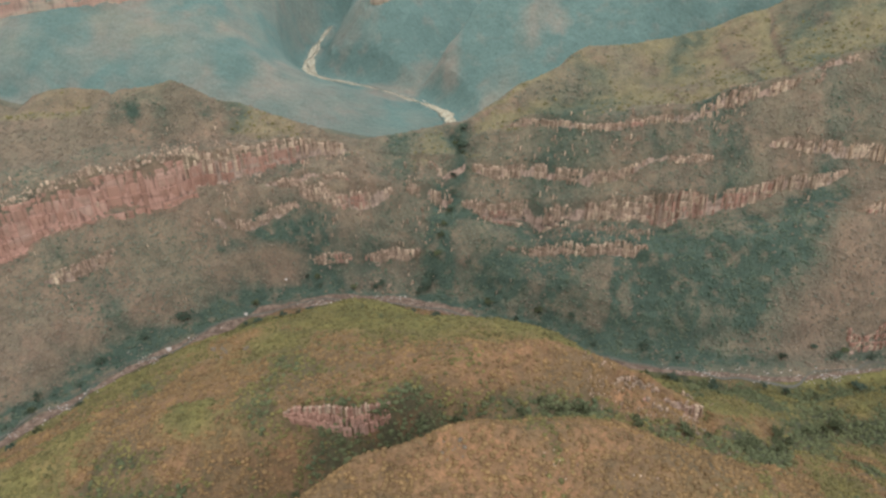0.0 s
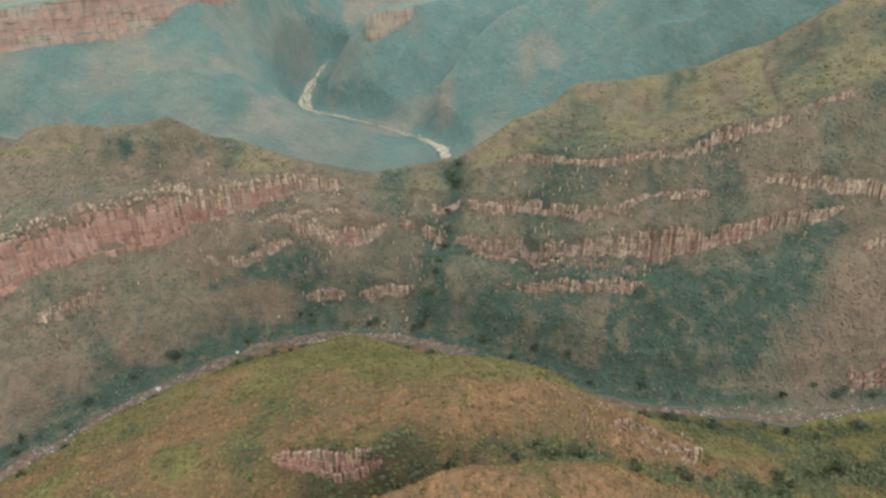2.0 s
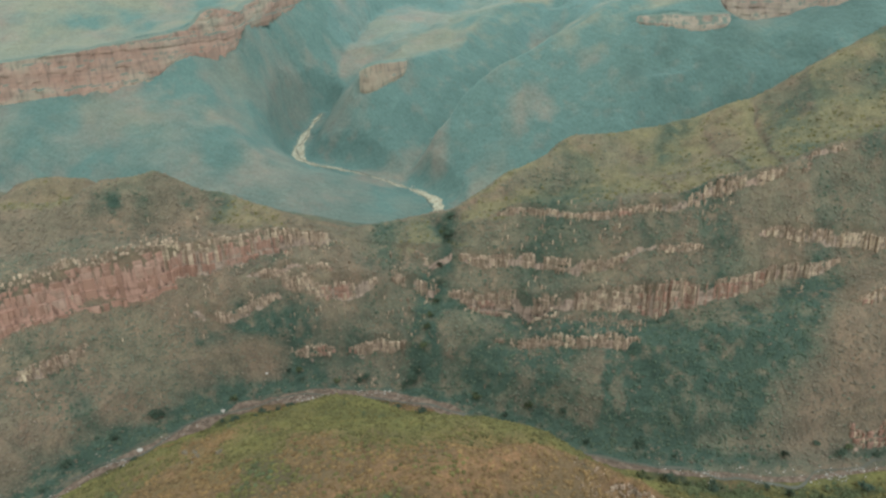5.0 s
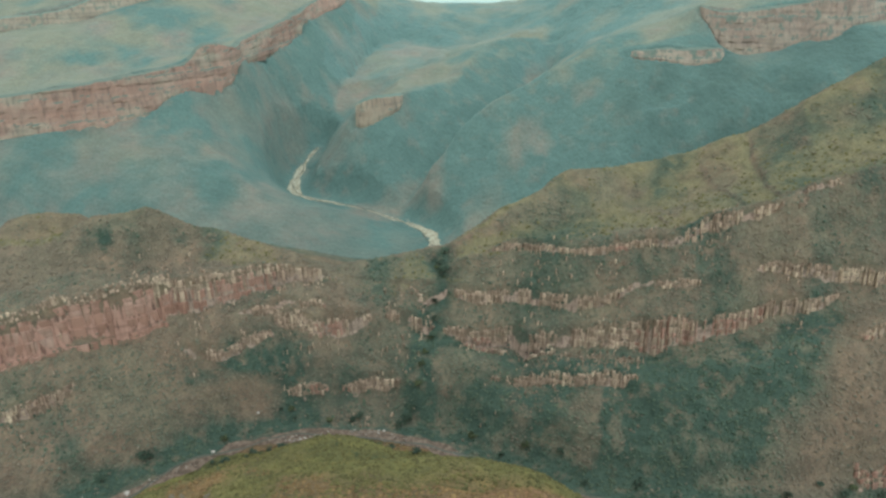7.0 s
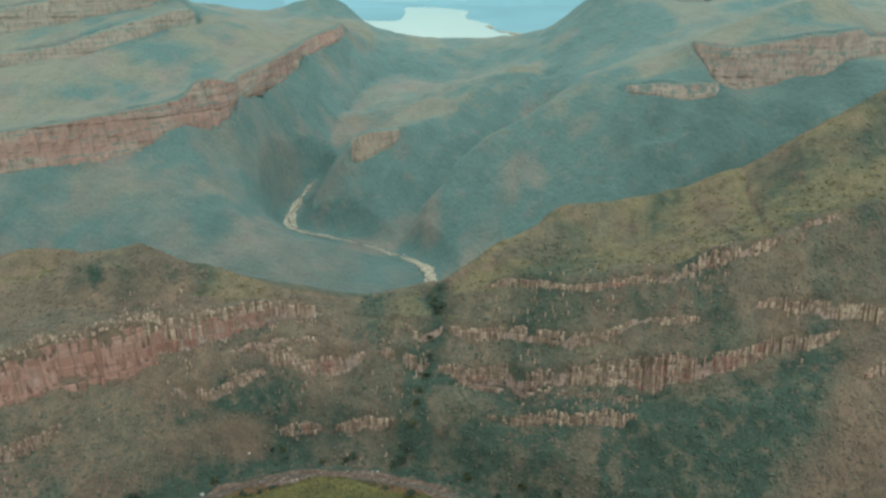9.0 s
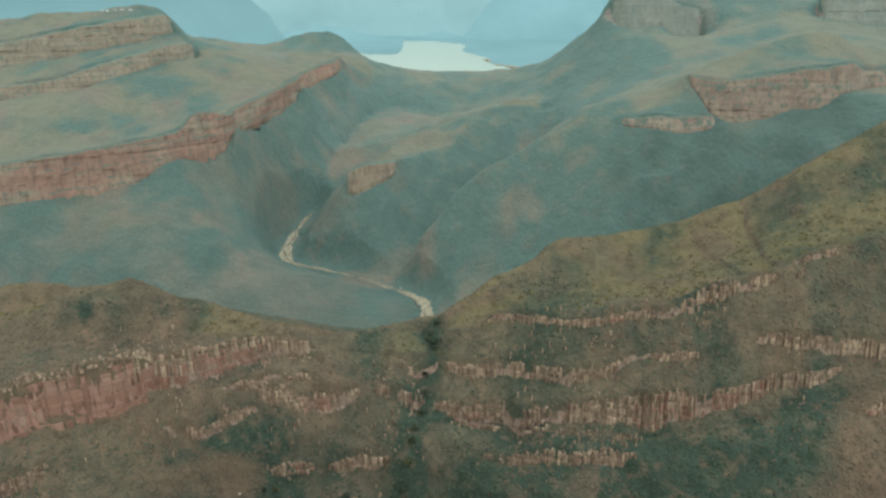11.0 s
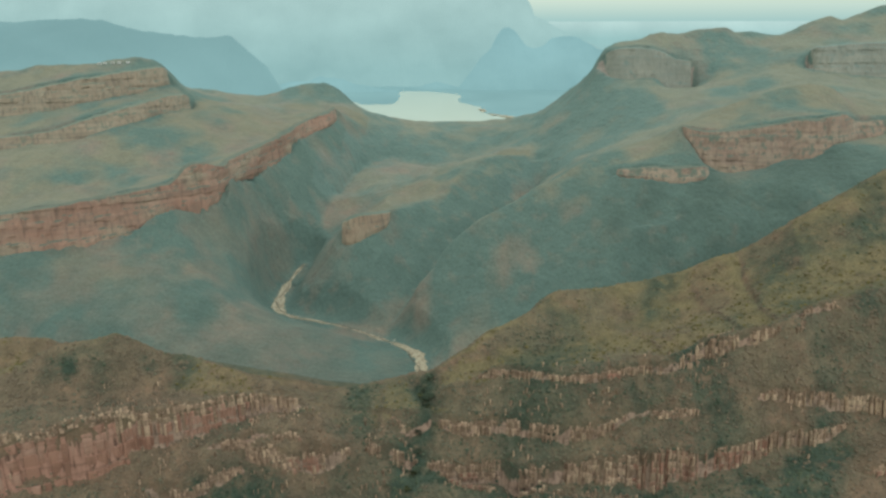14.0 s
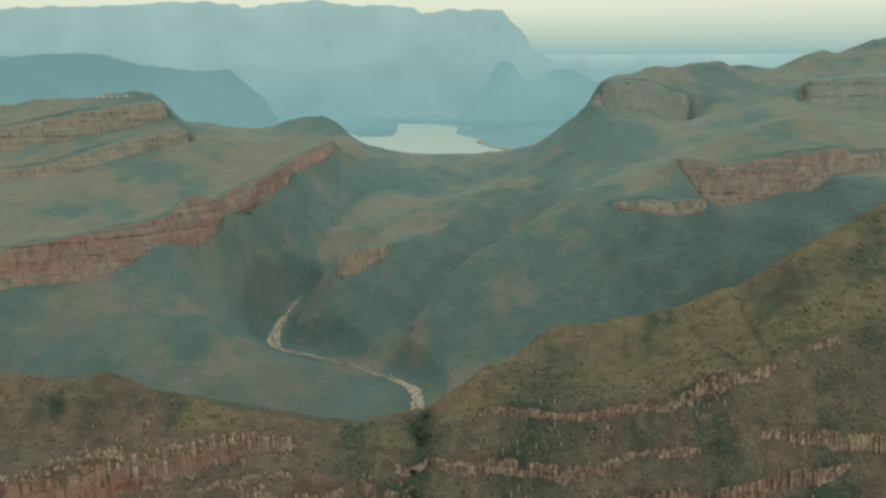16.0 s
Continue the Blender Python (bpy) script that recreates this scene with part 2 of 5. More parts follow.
GLASS = plain("dark_glass", [(0.03, 0.035, 0.04), (0.04, 0.045, 0.05)], 2, 0.15, 0, 0.5)


def water_material(name, colour):
    m, n, l, b = material(name, 0.08)
    b.inputs["Base Color"].default_value = (*colour, 1)
    b.inputs["Specular IOR Level"].default_value, b.inputs["IOR"].default_value = 0.5, 1.33
    at = n.new("ShaderNodeTexCoord").outputs["Object"]
    k = n.new("ShaderNodeBump")
    k.inputs["Strength"].default_value, k.inputs["Distance"].default_value = 0.15, 0.1
    l.new(noise_node(n, l, at, 6, 3), k.inputs["Height"])
    l.new(k.outputs[0], b.inputs["Normal"])
    return m


# the lake's pale base colour stands for the bright sky it reflects
WATER, LAKE = water_material("river_water", (0.13, 0.12, 0.095)), water_material("lake_water", (0.70, 0.70, 0.57))


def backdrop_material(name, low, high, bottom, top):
    """Far land that glows in its own colour, standing for the haze before it."""
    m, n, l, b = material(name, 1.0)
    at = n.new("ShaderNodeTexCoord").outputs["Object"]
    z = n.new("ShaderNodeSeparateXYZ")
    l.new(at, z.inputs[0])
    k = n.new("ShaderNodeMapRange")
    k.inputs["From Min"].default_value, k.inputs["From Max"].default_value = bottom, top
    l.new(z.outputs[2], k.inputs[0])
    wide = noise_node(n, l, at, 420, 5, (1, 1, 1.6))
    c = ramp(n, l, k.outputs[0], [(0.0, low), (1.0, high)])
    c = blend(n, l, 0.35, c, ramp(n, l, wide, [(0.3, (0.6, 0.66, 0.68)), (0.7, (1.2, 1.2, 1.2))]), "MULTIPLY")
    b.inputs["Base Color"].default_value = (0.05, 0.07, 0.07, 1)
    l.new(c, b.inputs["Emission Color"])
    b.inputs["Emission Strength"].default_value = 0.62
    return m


# each glows, so haze is painted onto walls, back plateau and lakeside land
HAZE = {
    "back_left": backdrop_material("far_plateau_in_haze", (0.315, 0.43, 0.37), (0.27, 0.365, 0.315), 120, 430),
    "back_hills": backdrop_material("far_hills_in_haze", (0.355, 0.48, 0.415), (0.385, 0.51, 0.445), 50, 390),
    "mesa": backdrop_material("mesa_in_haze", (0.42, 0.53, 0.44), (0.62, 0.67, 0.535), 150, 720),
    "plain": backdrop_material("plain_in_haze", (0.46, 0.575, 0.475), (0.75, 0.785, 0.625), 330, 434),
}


# crests, benches and valley floors: which landform each belongs to, and its points
LINES = {
    "river_near": ("valley", [(-364, 336, 0), (-333, 370, 0), (-273, 438, 0), (-237, 473, 0), (-179, 519, 0), (-135, 537, 0), (-88, 548, 0), (-40, 544, 0), (8, 527, 0), (58, 495, 0), (106, 474, 0), (151, 455, 0), (206, 445, 0), (288, 437, 0), (372, 448, 0), (469, 466, 0)]),
    "hill_near": ("hill_near", [(-160, 120, 70), (-90, 205, 105), (-40, 240, 140), (20, 262, 143), (75, 268, 132), (140, 262, 112), (230, 235, 80), (330, 200, 60)]),
    "gully_near": ("valley", [(-170, 225, 50), (-100, 262, 58), (-49, 280, 72), (0, 291, 98), (50, 303, 110), (105, 305, 100), (160, 300, 84), (215, 320, 50), (290, 380, 10)]),
    "spur_near": ("spur_near", [(-330, 270, 50), (-250, 300, 62), (-214, 318, 72), (-159, 305, 90), (-88, 308, 112), (-27, 302, 130), (25, 335, 126), (67, 349, 121), (102, 340, 112), (134, 328, 100), (170, 335, 68)]),
    "spur_back": ("spur_near", [(20, 404, 76), (47, 400, 70), (68, 400, 68), (89, 400, 64), (111, 400, 50), (134, 398, 38), (155, 396, 28)]),
    "scar_rim": ("spur_near", [(-96, 304, 105), (-88, 302, 111), (-67, 298, 117), (-53, 295, 118), (-40, 296, 121), (-31, 297, 122), (-21, 300, 119)]),
    "scar_foot": ("spur_near", [(-96, 302, 105), (-88, 298, 103), (-67, 292, 103), (-54, 288, 101), (-40, 289, 106), (-31, 292, 110), (-21, 298, 118)]),
    "ridge_left": ("ridge_left", [(-537, 620, 148), (-418, 640, 144), (-353, 640, 147), (-302, 652, 159), (-259, 660, 168), (-222, 665, 147), (-175, 668, 132), (-125, 665, 112), (-82, 672, 101), (-37, 690, 103), (9, 690, 112)]),
    "ridge_right": ("ridge_right", [(20, 690, 114), (46, 700, 128), (102, 725, 150), (160, 770, 167), (230, 790, 167), (289, 790, 177), (342, 790, 199), (398, 780, 235), (452, 780, 266), (495, 790, 287), (600, 800, 345)]),
    "gully_mid": ("valley", [(14, 684, 98), (20, 639, 96), (9, 619, 70), (2, 591, 51), (-6, 569, 32), (-17, 551, 10)]),
    "knoll_behind": ("knoll", [(-570, 795, 58), (-505, 788, 70), (-487, 786, 90), (-467, 785, 105), (-448, 785, 113), (-424, 785, 117), (-390, 787, 113), (-374, 790, 98), (-355, 800, 78)]),
    "knoll_hollow": ("valley", [(-560, 705, 92), (-470, 708, 90), (-400, 710, 88), (-345, 722, 80), (-310, 745, 60)]),
    "saddle_back": ("valley", [(-130, 735, 58), (-60, 745, 47), (0, 752, 47), (36, 760, 62)]),
    "river_bank": ("valley", [(-70, 1018, 2), (-110, 1046, 3), (-150, 1064, 5), (-195, 1080, 8), (-235, 1108, 14)]),
    "river_far": ("valley", [(12, 882, 0), (8, 930, 0), (10, 962, 0), (-12, 992, 0), (-45, 1020, 0), (-90, 1057, 0), (-125, 1078, 0), (-160, 1093, 0), (-205, 1115, 0), (-221, 1145, 1), (-219, 1215, 12), (-192, 1260, 35)]),
    "valley_behind": ("valley", [(12, 882, 0), (-10, 850, 8), (-120, 800, 15), (-250, 790, 22), (-420, 850, 40), (-560, 880, 62)]),
    "valley_right": ("valley", [(4, 930, 0), (60, 930, 8), (170, 930, 28), (330, 950, 60), (480, 960, 85), (640, 930, 110)]),
    "river_up": ("valley", [(-192, 1260, 35), (-173, 1310, 92), (-152, 1430, 137), (-111, 1600, 176)]),
    "spur_low": ("spur_low", [(-305, 1020, 104), (-239, 965, 76), (-184, 975, 46), (-126, 985, 23), (-81, 985, 12), (-27, 960, 3)]),
    "lake_shore_near": ("valley", [(-316, 3303, 62), (-81, 2672, 58), (83, 2783, 58), (345, 2853, 62)]),
    "back_left": ("back_left", [(-1674, 2500, 441), (-1323, 2500, 435), (-1024, 2550, 440), (-900, 2550, 404), (-734, 2600, 385), (-518, 2650, 384), (-476, 2700, 276), (-406, 2800, 198)]),
    "back_left_foot": ("valley", [(-696, 2300, 184), (-545, 2300, 163), (-408, 2500, 178)]),
    "brow_left": ("ridge_left", [(-400, 548, 122), (-309, 588, 126), (-240, 608, 116), (-160, 622, 116), (-99, 635, 112)]),
    "brow_right": ("ridge_right", [(40, 655, 122), (87, 646, 137), (150, 632, 147), (227, 621, 161), (308, 621, 187), (400, 640, 214), (500, 650, 240)]),
    "step_right": ("ridge_right", [(30, 598, 60), (90, 590, 56), (172, 562, 72), (260, 556, 88), (350, 560, 105), (460, 570, 125)]),
    "wall_rim": ("massif_left", [(-627, 990, 185), (-588, 1000, 188), (-549, 1010, 192), (-510, 1022, 195), (-459, 1044, 200), (-421, 1066, 204), (-393, 1086, 206), (-368, 1106, 208), (-359, 1117, 207), (-352, 1128, 213), (-342, 1136, 228), (-327, 1143, 236), (-307, 1160, 230), (-296, 1188, 221), (-298, 1228, 225), (-274, 1300, 230), (-242, 1385, 238), (-227, 1425, 242), (-228, 1480, 245), (-200, 1530, 254), (-181, 1570, 256), (-172, 1650, 261)]),
    "wall_foot": ("massif_left", [(-632, 980, 131), (-594, 990, 132), (-554, 999, 135), (-514, 1010, 139), (-473, 1022, 142), (-423, 1050, 145), (-397, 1068, 151), (-377, 1085, 168), (-361, 1104, 175), (-352, 1114, 174), (-342, 1120, 172), (-328, 1125, 173), (-308, 1140, 176), (-297, 1168, 182), (-295, 1212, 197), (-274, 1285, 193), (-246, 1368, 196), (-231, 1410, 201), (-225, 1462, 218), (-199, 1515, 232), (-177, 1555, 237), (-168, 1640, 241)]),
    "shelf_rim": ("massif_left", [(-785, 1260, 246), (-726, 1270, 249), (-686, 1280, 253), (-644, 1290, 256), (-601, 1300, 262), (-564, 1325, 275), (-526, 1355, 287), (-489, 1390, 297), (-455, 1440, 306), (-440, 1490, 303), (-445, 1530, 288)]),
    "shelf_foot": ("massif_left", [(-783, 1250, 225), (-725, 1260, 229), (-684, 1270, 233), (-643, 1280, 235), (-600, 1290, 239), (-562, 1312, 244), (-525, 1342, 260), (-488, 1377, 268), (-453, 1425, 277), (-438, 1470, 280), (-435, 1515, 268)]),
    "top_rim": ("massif_left", [(-838, 1360, 294), (-775, 1372, 305), (-732, 1385, 312), (-688, 1398, 320), (-644, 1412, 329), (-601, 1432, 337), (-560, 1457, 344), (-517, 1485, 350), (-487, 1520, 352), (-493, 1560, 342)]),
    "top_foot": ("massif_left", [(-836, 1346, 261), (-775, 1358, 265), (-732, 1371, 270), (-689, 1384, 276), (-645, 1398, 282), (-602, 1418, 293), (-560, 1443, 302), (-517, 1470, 310), (-485, 1503, 320), (-483, 1545, 314)]),
    "top_crest": ("massif_left", [(-905, 1480, 338), (-847, 1490, 342), (-789, 1500, 346), (-688, 1515, 356), (-608, 1530, 361), (-537, 1545, 367), (-515, 1560, 364), (-501, 1580, 345)]),
    "rear_crest": ("plateau_rear", [(-501, 1580, 345), (-470, 1590, 308), (-457, 1600, 275), (-434, 1650, 252), (-391, 1720, 255), (-339, 1780, 273), (-262, 1800, 300), (-212, 1815, 301), (-188, 1830, 286), (-162, 1850, 255), (-120, 1880, 211)]),
    "massif_rib": ("massif_left", [(-322, 1122, 165), (-292, 1130, 129), (-262, 1144, 84), (-245, 1156, 50), (-234, 1172, 24)]),
    "massif_rib2": ("massif_left", [(-280, 1268, 186), (-251, 1268, 135), (-221, 1268, 85), (-198, 1268, 54)]),
    "massif_rib3": ("massif_left", [(-403, 1060, 146), (-374, 1040, 128), (-340, 1028, 114), (-305, 1020, 104)]),
    "nub_rim": ("spur_nub", [(-118, 1168, 127), (-103, 1165, 142), (-84, 1165, 147), (-60, 1185, 145), (-33, 1215, 139)]),
    "nub_foot": ("spur_nub", [(-118, 1160, 106), (-104, 1156, 108), (-84, 1157, 113), (-61, 1176, 120), (-33, 1205, 129)]),
    "nub_crest": ("spur_nub", [(-61, 1195, 145), (3, 1260, 140), (64, 1340, 149), (100, 1420, 170), (125, 1460, 182), (182, 1500, 183), (224, 1520, 177), (246, 1530, 159)]),
    "valley_mid": ("valley", [(-30, 1060, 8), (-1, 1120, 35), (49, 1175, 62), (110, 1265, 89), (166, 1340, 109), (242, 1440, 134)]),
    "centre_crest": ("spur_centre", [(-15, 1000, 14), (9, 1050, 70), (55, 1090, 122), (107, 1115, 154), (160, 1135, 176), (195, 1150, 196), (232, 1165, 208), (270, 1185, 227), (328, 1205, 243), (376, 1215, 247), (427, 1240, 266)]),
    "centre_crease": ("spur_centre", [(259, 1000, 103), (260, 1040, 131), (265, 1080, 162), (283, 1115, 192), (312, 1132, 209)]),
    "low_rim": ("massif_right", [(303, 1150, 218), (314, 1145, 221), (352, 1130, 228), (392, 1122, 228), (436, 1128, 230), (452, 1140, 224)]),
    "low_foot": ("massif_right", [(301, 1142, 213), (312, 1136, 213), (351, 1120, 213), (390, 1110, 207), (434, 1116, 216), (449, 1125, 219)]),
    "face_rim": ("massif_right", [(419, 1210, 278), (434, 1195, 275), (453, 1185, 272), (494, 1178, 275), (537, 1178, 282), (579, 1176, 288), (620, 1172, 294), (650, 1172, 299), (676, 1190, 299), (712, 1230, 280), (767, 1240, 282), (833, 1240, 287)]),
    "face_foot": ("massif_right", [(418, 1200, 270), (435, 1184, 255), (454, 1160, 217), (482, 1152, 211), (533, 1150, 221), (566, 1150, 233), (607, 1148, 240), (636, 1150, 256), (672, 1175, 256), (713, 1215, 253), (762, 1225, 260), (828, 1225, 265)]),
    "right_top": ("massif_right", [(444, 1225, 279), (486, 1250, 292), (529, 1275, 306), (581, 1290, 319), (632, 1300, 331), (672, 1305, 336), (710, 1300, 327), (726, 1280, 305), (769, 1290, 291)]),
    "right_low": ("massif_right", [(301, 1040, 148), (380, 1070, 179), (464, 1080, 195), (548, 1090, 217), (644, 1120, 243), (745, 1150, 256)]),
    "saddle": ("dome", [(372, 1300, 233), (442, 1340, 251), (528, 1420, 281), (635, 1480, 301), (730, 1500, 323), (786, 1480, 324), (836, 1450, 314), (925, 1450, 303)]),
    "dome_crest": ("dome", [(236, 1760, 199), (287, 1760, 218), (337, 1755, 256), (392, 1750, 308), (407, 1745, 351), (422, 1750, 378), (456, 1750, 394), (520, 1755, 406), (591, 1760, 409), (611, 1765, 418), (704, 1775, 426), (727, 1780, 411), (775, 1785, 414), (822, 1785, 403), (853, 1785, 411), (902, 1785, 431), (945, 1785, 449), (980, 1790, 436), (1071, 1800, 473), (1236, 1800, 509)]),
    "dome_toe": ("dome", [(257, 1540, 157), (297, 1520, 198), (356, 1480, 221), (415, 1460, 240)]),
    "lake_lip": ("valley", [(-120, 1880, 211), (-61, 1960, 186), (-30, 2000, 171), (30, 2050, 168), (65, 2060, 177), (101, 2080, 167), (168, 2100, 162), (236, 2000, 171), (261, 1900, 176)]),
    "bowl": ("valley", [(-149, 1420, 119), (-117, 1560, 146), (-49, 1640, 152), (48, 1560, 133), (99, 1640, 142), (206, 1720, 172)]),
    "dome_rim": ("dome", [(406, 1730, 360), (426, 1700, 375), (466, 1690, 382), (527, 1685, 376), (564, 1680, 357), (598, 1670, 353)]),
    "dome_foot": ("dome", [(399, 1720, 341), (425, 1680, 317), (466, 1670, 313), (526, 1665, 318), (558, 1650, 267), (594, 1640, 286)]),
    "crag_rim": ("dome", [(806, 1600, 372), (806, 1570, 386), (863, 1560, 391), (934, 1550, 395), (1025, 1550, 404)]),
    "crag_foot": ("dome", [(800, 1580, 342), (804, 1552, 341), (862, 1542, 337), (935, 1530, 327), (1028, 1530, 329)]),
    "lake_lee": ("valley", [(-420, 2390, 90), (-200, 2390, 72), (0, 2390, 66), (220, 2390, 70), (420, 2390, 110)]),
}
# cliff bands, left to right: x, y and height of the drop
BANDS = [
    [(-393, 485, 60), (-364, 503, 58), (-320, 538, 48), (-293, 553, 54), (-271, 563, 55), (-249, 575, 53), (-228, 591, 49), (-203, 600, 46), (-178, 612, 42), (-152, 623, 38), (-125, 636, 33), (-104, 637, 27), (-98, 645, 6)],
    [(-217, 568, 0), (-207, 571, 10), (-189, 575, 12), (-168, 582, 12), (-142, 592, 10), (-136, 594, 0)],
    [(-165, 600, 0), (-152, 603, 13), (-129, 608, 12), (-101, 613, 10), (-86, 617, 0)],
    [(-36, 618, 0), (-31, 616, 18), (2, 617, 19), (6, 621, 0)],
    [(20, 613, 0), (25, 610, 19), (52, 604, 21), (77, 601, 30), (89, 595, 41), (110, 593, 26), (134, 590, 20), (157, 583, 25), (184, 576, 32), (208, 571, 41), (224, 571, 35), (252, 571, 25), (275, 572, 21), (309, 575, 20), (329, 577, 18), (352, 578, 12), (372, 581, 0)],
    [(28, 629, 8), (53, 622, 15), (73, 618, 16), (102, 613, 16), (135, 603, 18), (163, 599, 13), (187, 597, 7), (210, 595, 7), (228, 594, 10), (244, 594, 4)],
    [(50, 655, 0), (74, 645, 9), (109, 635, 9), (142, 625, 8), (175, 621, 8), (199, 618, 8), (222, 616, 11), (231, 616, 16), (256, 618, 19), (280, 620, 18), (299, 620, 15), (313, 620, 11), (323, 624, 0)],
    [(292, 591, 0), (303, 592, 11), (331, 590, 14), (360, 589, 16), (383, 589, 17), (412, 588, 14)],
    [(-128, 572, 0), (-115, 574, 14), (-90, 579, 12), (-84, 580, 0)],
    [(60, 560, 3), (90, 551, 14), (108, 547, 18), (129, 539, 14), (151, 536, 18), (168, 533, 24), (175, 538, 0)],
    [(-338, 488, 6), (-320, 502, 18), (-307, 513, 17), (-292, 522, 13), (-285, 528, 0)],
    [(354, 541, 0), (367, 540, 14), (400, 545, 14)],
    [(-98, 303, 0), (-88, 301, 1), (-80, 300, 0)],
    [(104, 332, 0), (116, 333, 7), (130, 330, 9), (143, 326, 12), (165, 334, 15), (176, 341, 0)],
    [(-16, 634, 0), (-3, 636, 12), (15, 637, 12), (19, 638, 0)],
    [(95, 631, 0), (104, 628, 1), (117, 624, 0)],
    [(343, 472, 0), (351, 470, 22), (378, 471, 24), (409, 473, 22)],
    [(-140, 600, 0), (-129, 600, 18), (-100, 602, 19), (-77, 606, 21), (-58, 612, 18), (-50, 618, 0)],
    [(-78, 582, 0), (-65, 582, 16), (-29, 580, 14), (-21, 579, 0)],
    [(325, 626, 0), (340, 630, 11), (363, 632, 13), (374, 636, 0)],
]
# far walls: landform, rim and foot line, and the mean thickness of a bed
WALLS = [("massif_left", "wall_rim", "wall_foot", 7.0), ("massif_left", "shelf_rim", "shelf_foot", 6.0), ("massif_left", "top_rim", "top_foot", 7.0), ("spur_nub", "nub_rim", "nub_foot", 7.0),
         ("massif_right", "low_rim", "low_foot", 5.0), ("massif_right", "face_rim", "face_foot", 7.0), ("dome", "dome_rim", "dome_foot", 12.0), ("dome", "crag_rim", "crag_foot", 10.0)]
# dark thickets: x, y and radius; (-326, 555) stands in for a dark cliff crack
WOODS = [(188, 521, 24), (235, 527, 26), (272, 543, 24), (309, 550, 22), (209, 508, 24), (255, 512, 26), (288, 522, 20), (163, 503, 26), (228, 490, 24), (324, 545, 18), (46, 535, 20), (-3, 583, 12), (-6, 561, 14), (-322, 402, 16), (-301, 426, 16), (-278, 452, 16), (-251, 486, 14), (80, 364, 30), (204, 608, 16), (233, 605, 16), (-262, 632, 8), (-288, 633, 8), (241, 747, 12), (315, 369, 10), (268, 318, 10), (281, 306, 10), (181, 537, 16), (206, 524, 24), (235, 532, 24), (274, 538, 22), (315, 558, 20), (347, 569, 18), (203, 501, 26), (248, 501, 22), (264, 486, 20), (155, 514, 24), (110, 532, 20), (63, 537, 26), (34, 522, 26), (85, 504, 26), (137, 481, 26), (180, 469, 22), (77, 586, 10), (123, 557, 10), (154, 564, 12), (-263, 555, 9), (-206, 568, 9), (-175, 577, 10), (-132, 587, 10), (-107, 594, 10), (-57, 601, 9), (-2, 613, 11), (-4, 587, 11), (-2, 566, 12), (-5, 542, 14), (-36, 382, 10), (-201, 472, 9), (-151, 449, 9), (-350, 597, 10), (-326, 555, 6), (-229, 653, 7)]
def lattice(ix, iy, seed):
    n = (ix * 374761393 + iy * 668265263 + seed * 974634721) & 0xFFFFFFFF
    n = ((n ^ (n >> 13)) * 1274126177) & 0xFFFFFFFF
    return ((n ^ (n >> 16)) & 0xFFFF) / 32767.5 - 1.0


def rough(x, y, size, seed, octaves=1, gain=0.5):
    """Smooth noise of about -1 to 1 with features of the given size in metres."""
    total, amount = 0.0, 1.0
    for k in range(octaves):
        u, v = x / size + 31.7 * k, y / size - 17.3 * k
        iu, iv = np.floor(u).astype(np.int64), np.floor(v).astype(np.int64)
        fu, fv = u - iu, v - iv
        fu, fv = fu * fu * fu * (fu * (fu * 6 - 15) + 10), fv * fv * fv * (fv * (fv * 6 - 15) + 10)
        a, b = lattice(iu, iv, seed + k), lattice(iu + 1, iv, seed + k)
        c, d = lattice(iu, iv + 1, seed + k), lattice(iu + 1, iv + 1, seed + k)
        total = total + amount * (a + (b - a) * fu + (c - a) * fv + (a - b - c + d) * fu * fv)
        size, amount = size / 2, amount * gain
    return total


def along(points, x, y):
    """Distance to a line of (x, y, value) points, the value beside it and the signed side."""
    best = np.full(x.shape, 1e18)
    value, side = np.zeros(x.shape), np.zeros(x.shape)
    for (ax, ay, av), (bx, by, bv) in zip(points, points[1:]):
        dx, dy = bx - ax, by - ay
        s = np.clip(((x - ax) * dx + (y - ay) * dy) / (dx * dx + dy * dy), 0, 1)
        d2 = (x - ax - s * dx) ** 2 + (y - ay - s * dy) ** 2
        closer = d2 < best
        best = np.where(closer, d2, best)
        value = np.where(closer, av + s * (bv - av), value)
        side = np.where(closer, np.sign(dx * (y - ay) - dy * (x - ax)), side)
    return np.sqrt(best), value, side


def land(x, y, lines):
    """Ground height between the crests and valley lines, and which line is nearest."""
    ds, zs = [], []
    for points in lines:
        d, z, _ = along(points, x, y)
        ds.append(d), zs.append(z)
    ds, zs = np.array(ds) + 1.0, np.array(zs)
    reach = 2.1 * np.partition(ds, 2, axis=0)[2] + 20
    w = (np.maximum(reach - ds, 0) / (reach * ds)) ** 1.35
    return (w * zs).sum(0) / w.sum(0), ds.argmin(0)




FAR_STEP = 5.0
FAR_X, FAR_Y = np.arange(-1500, 1801, FAR_STEP), np.arange(790, 2456, FAR_STEP)


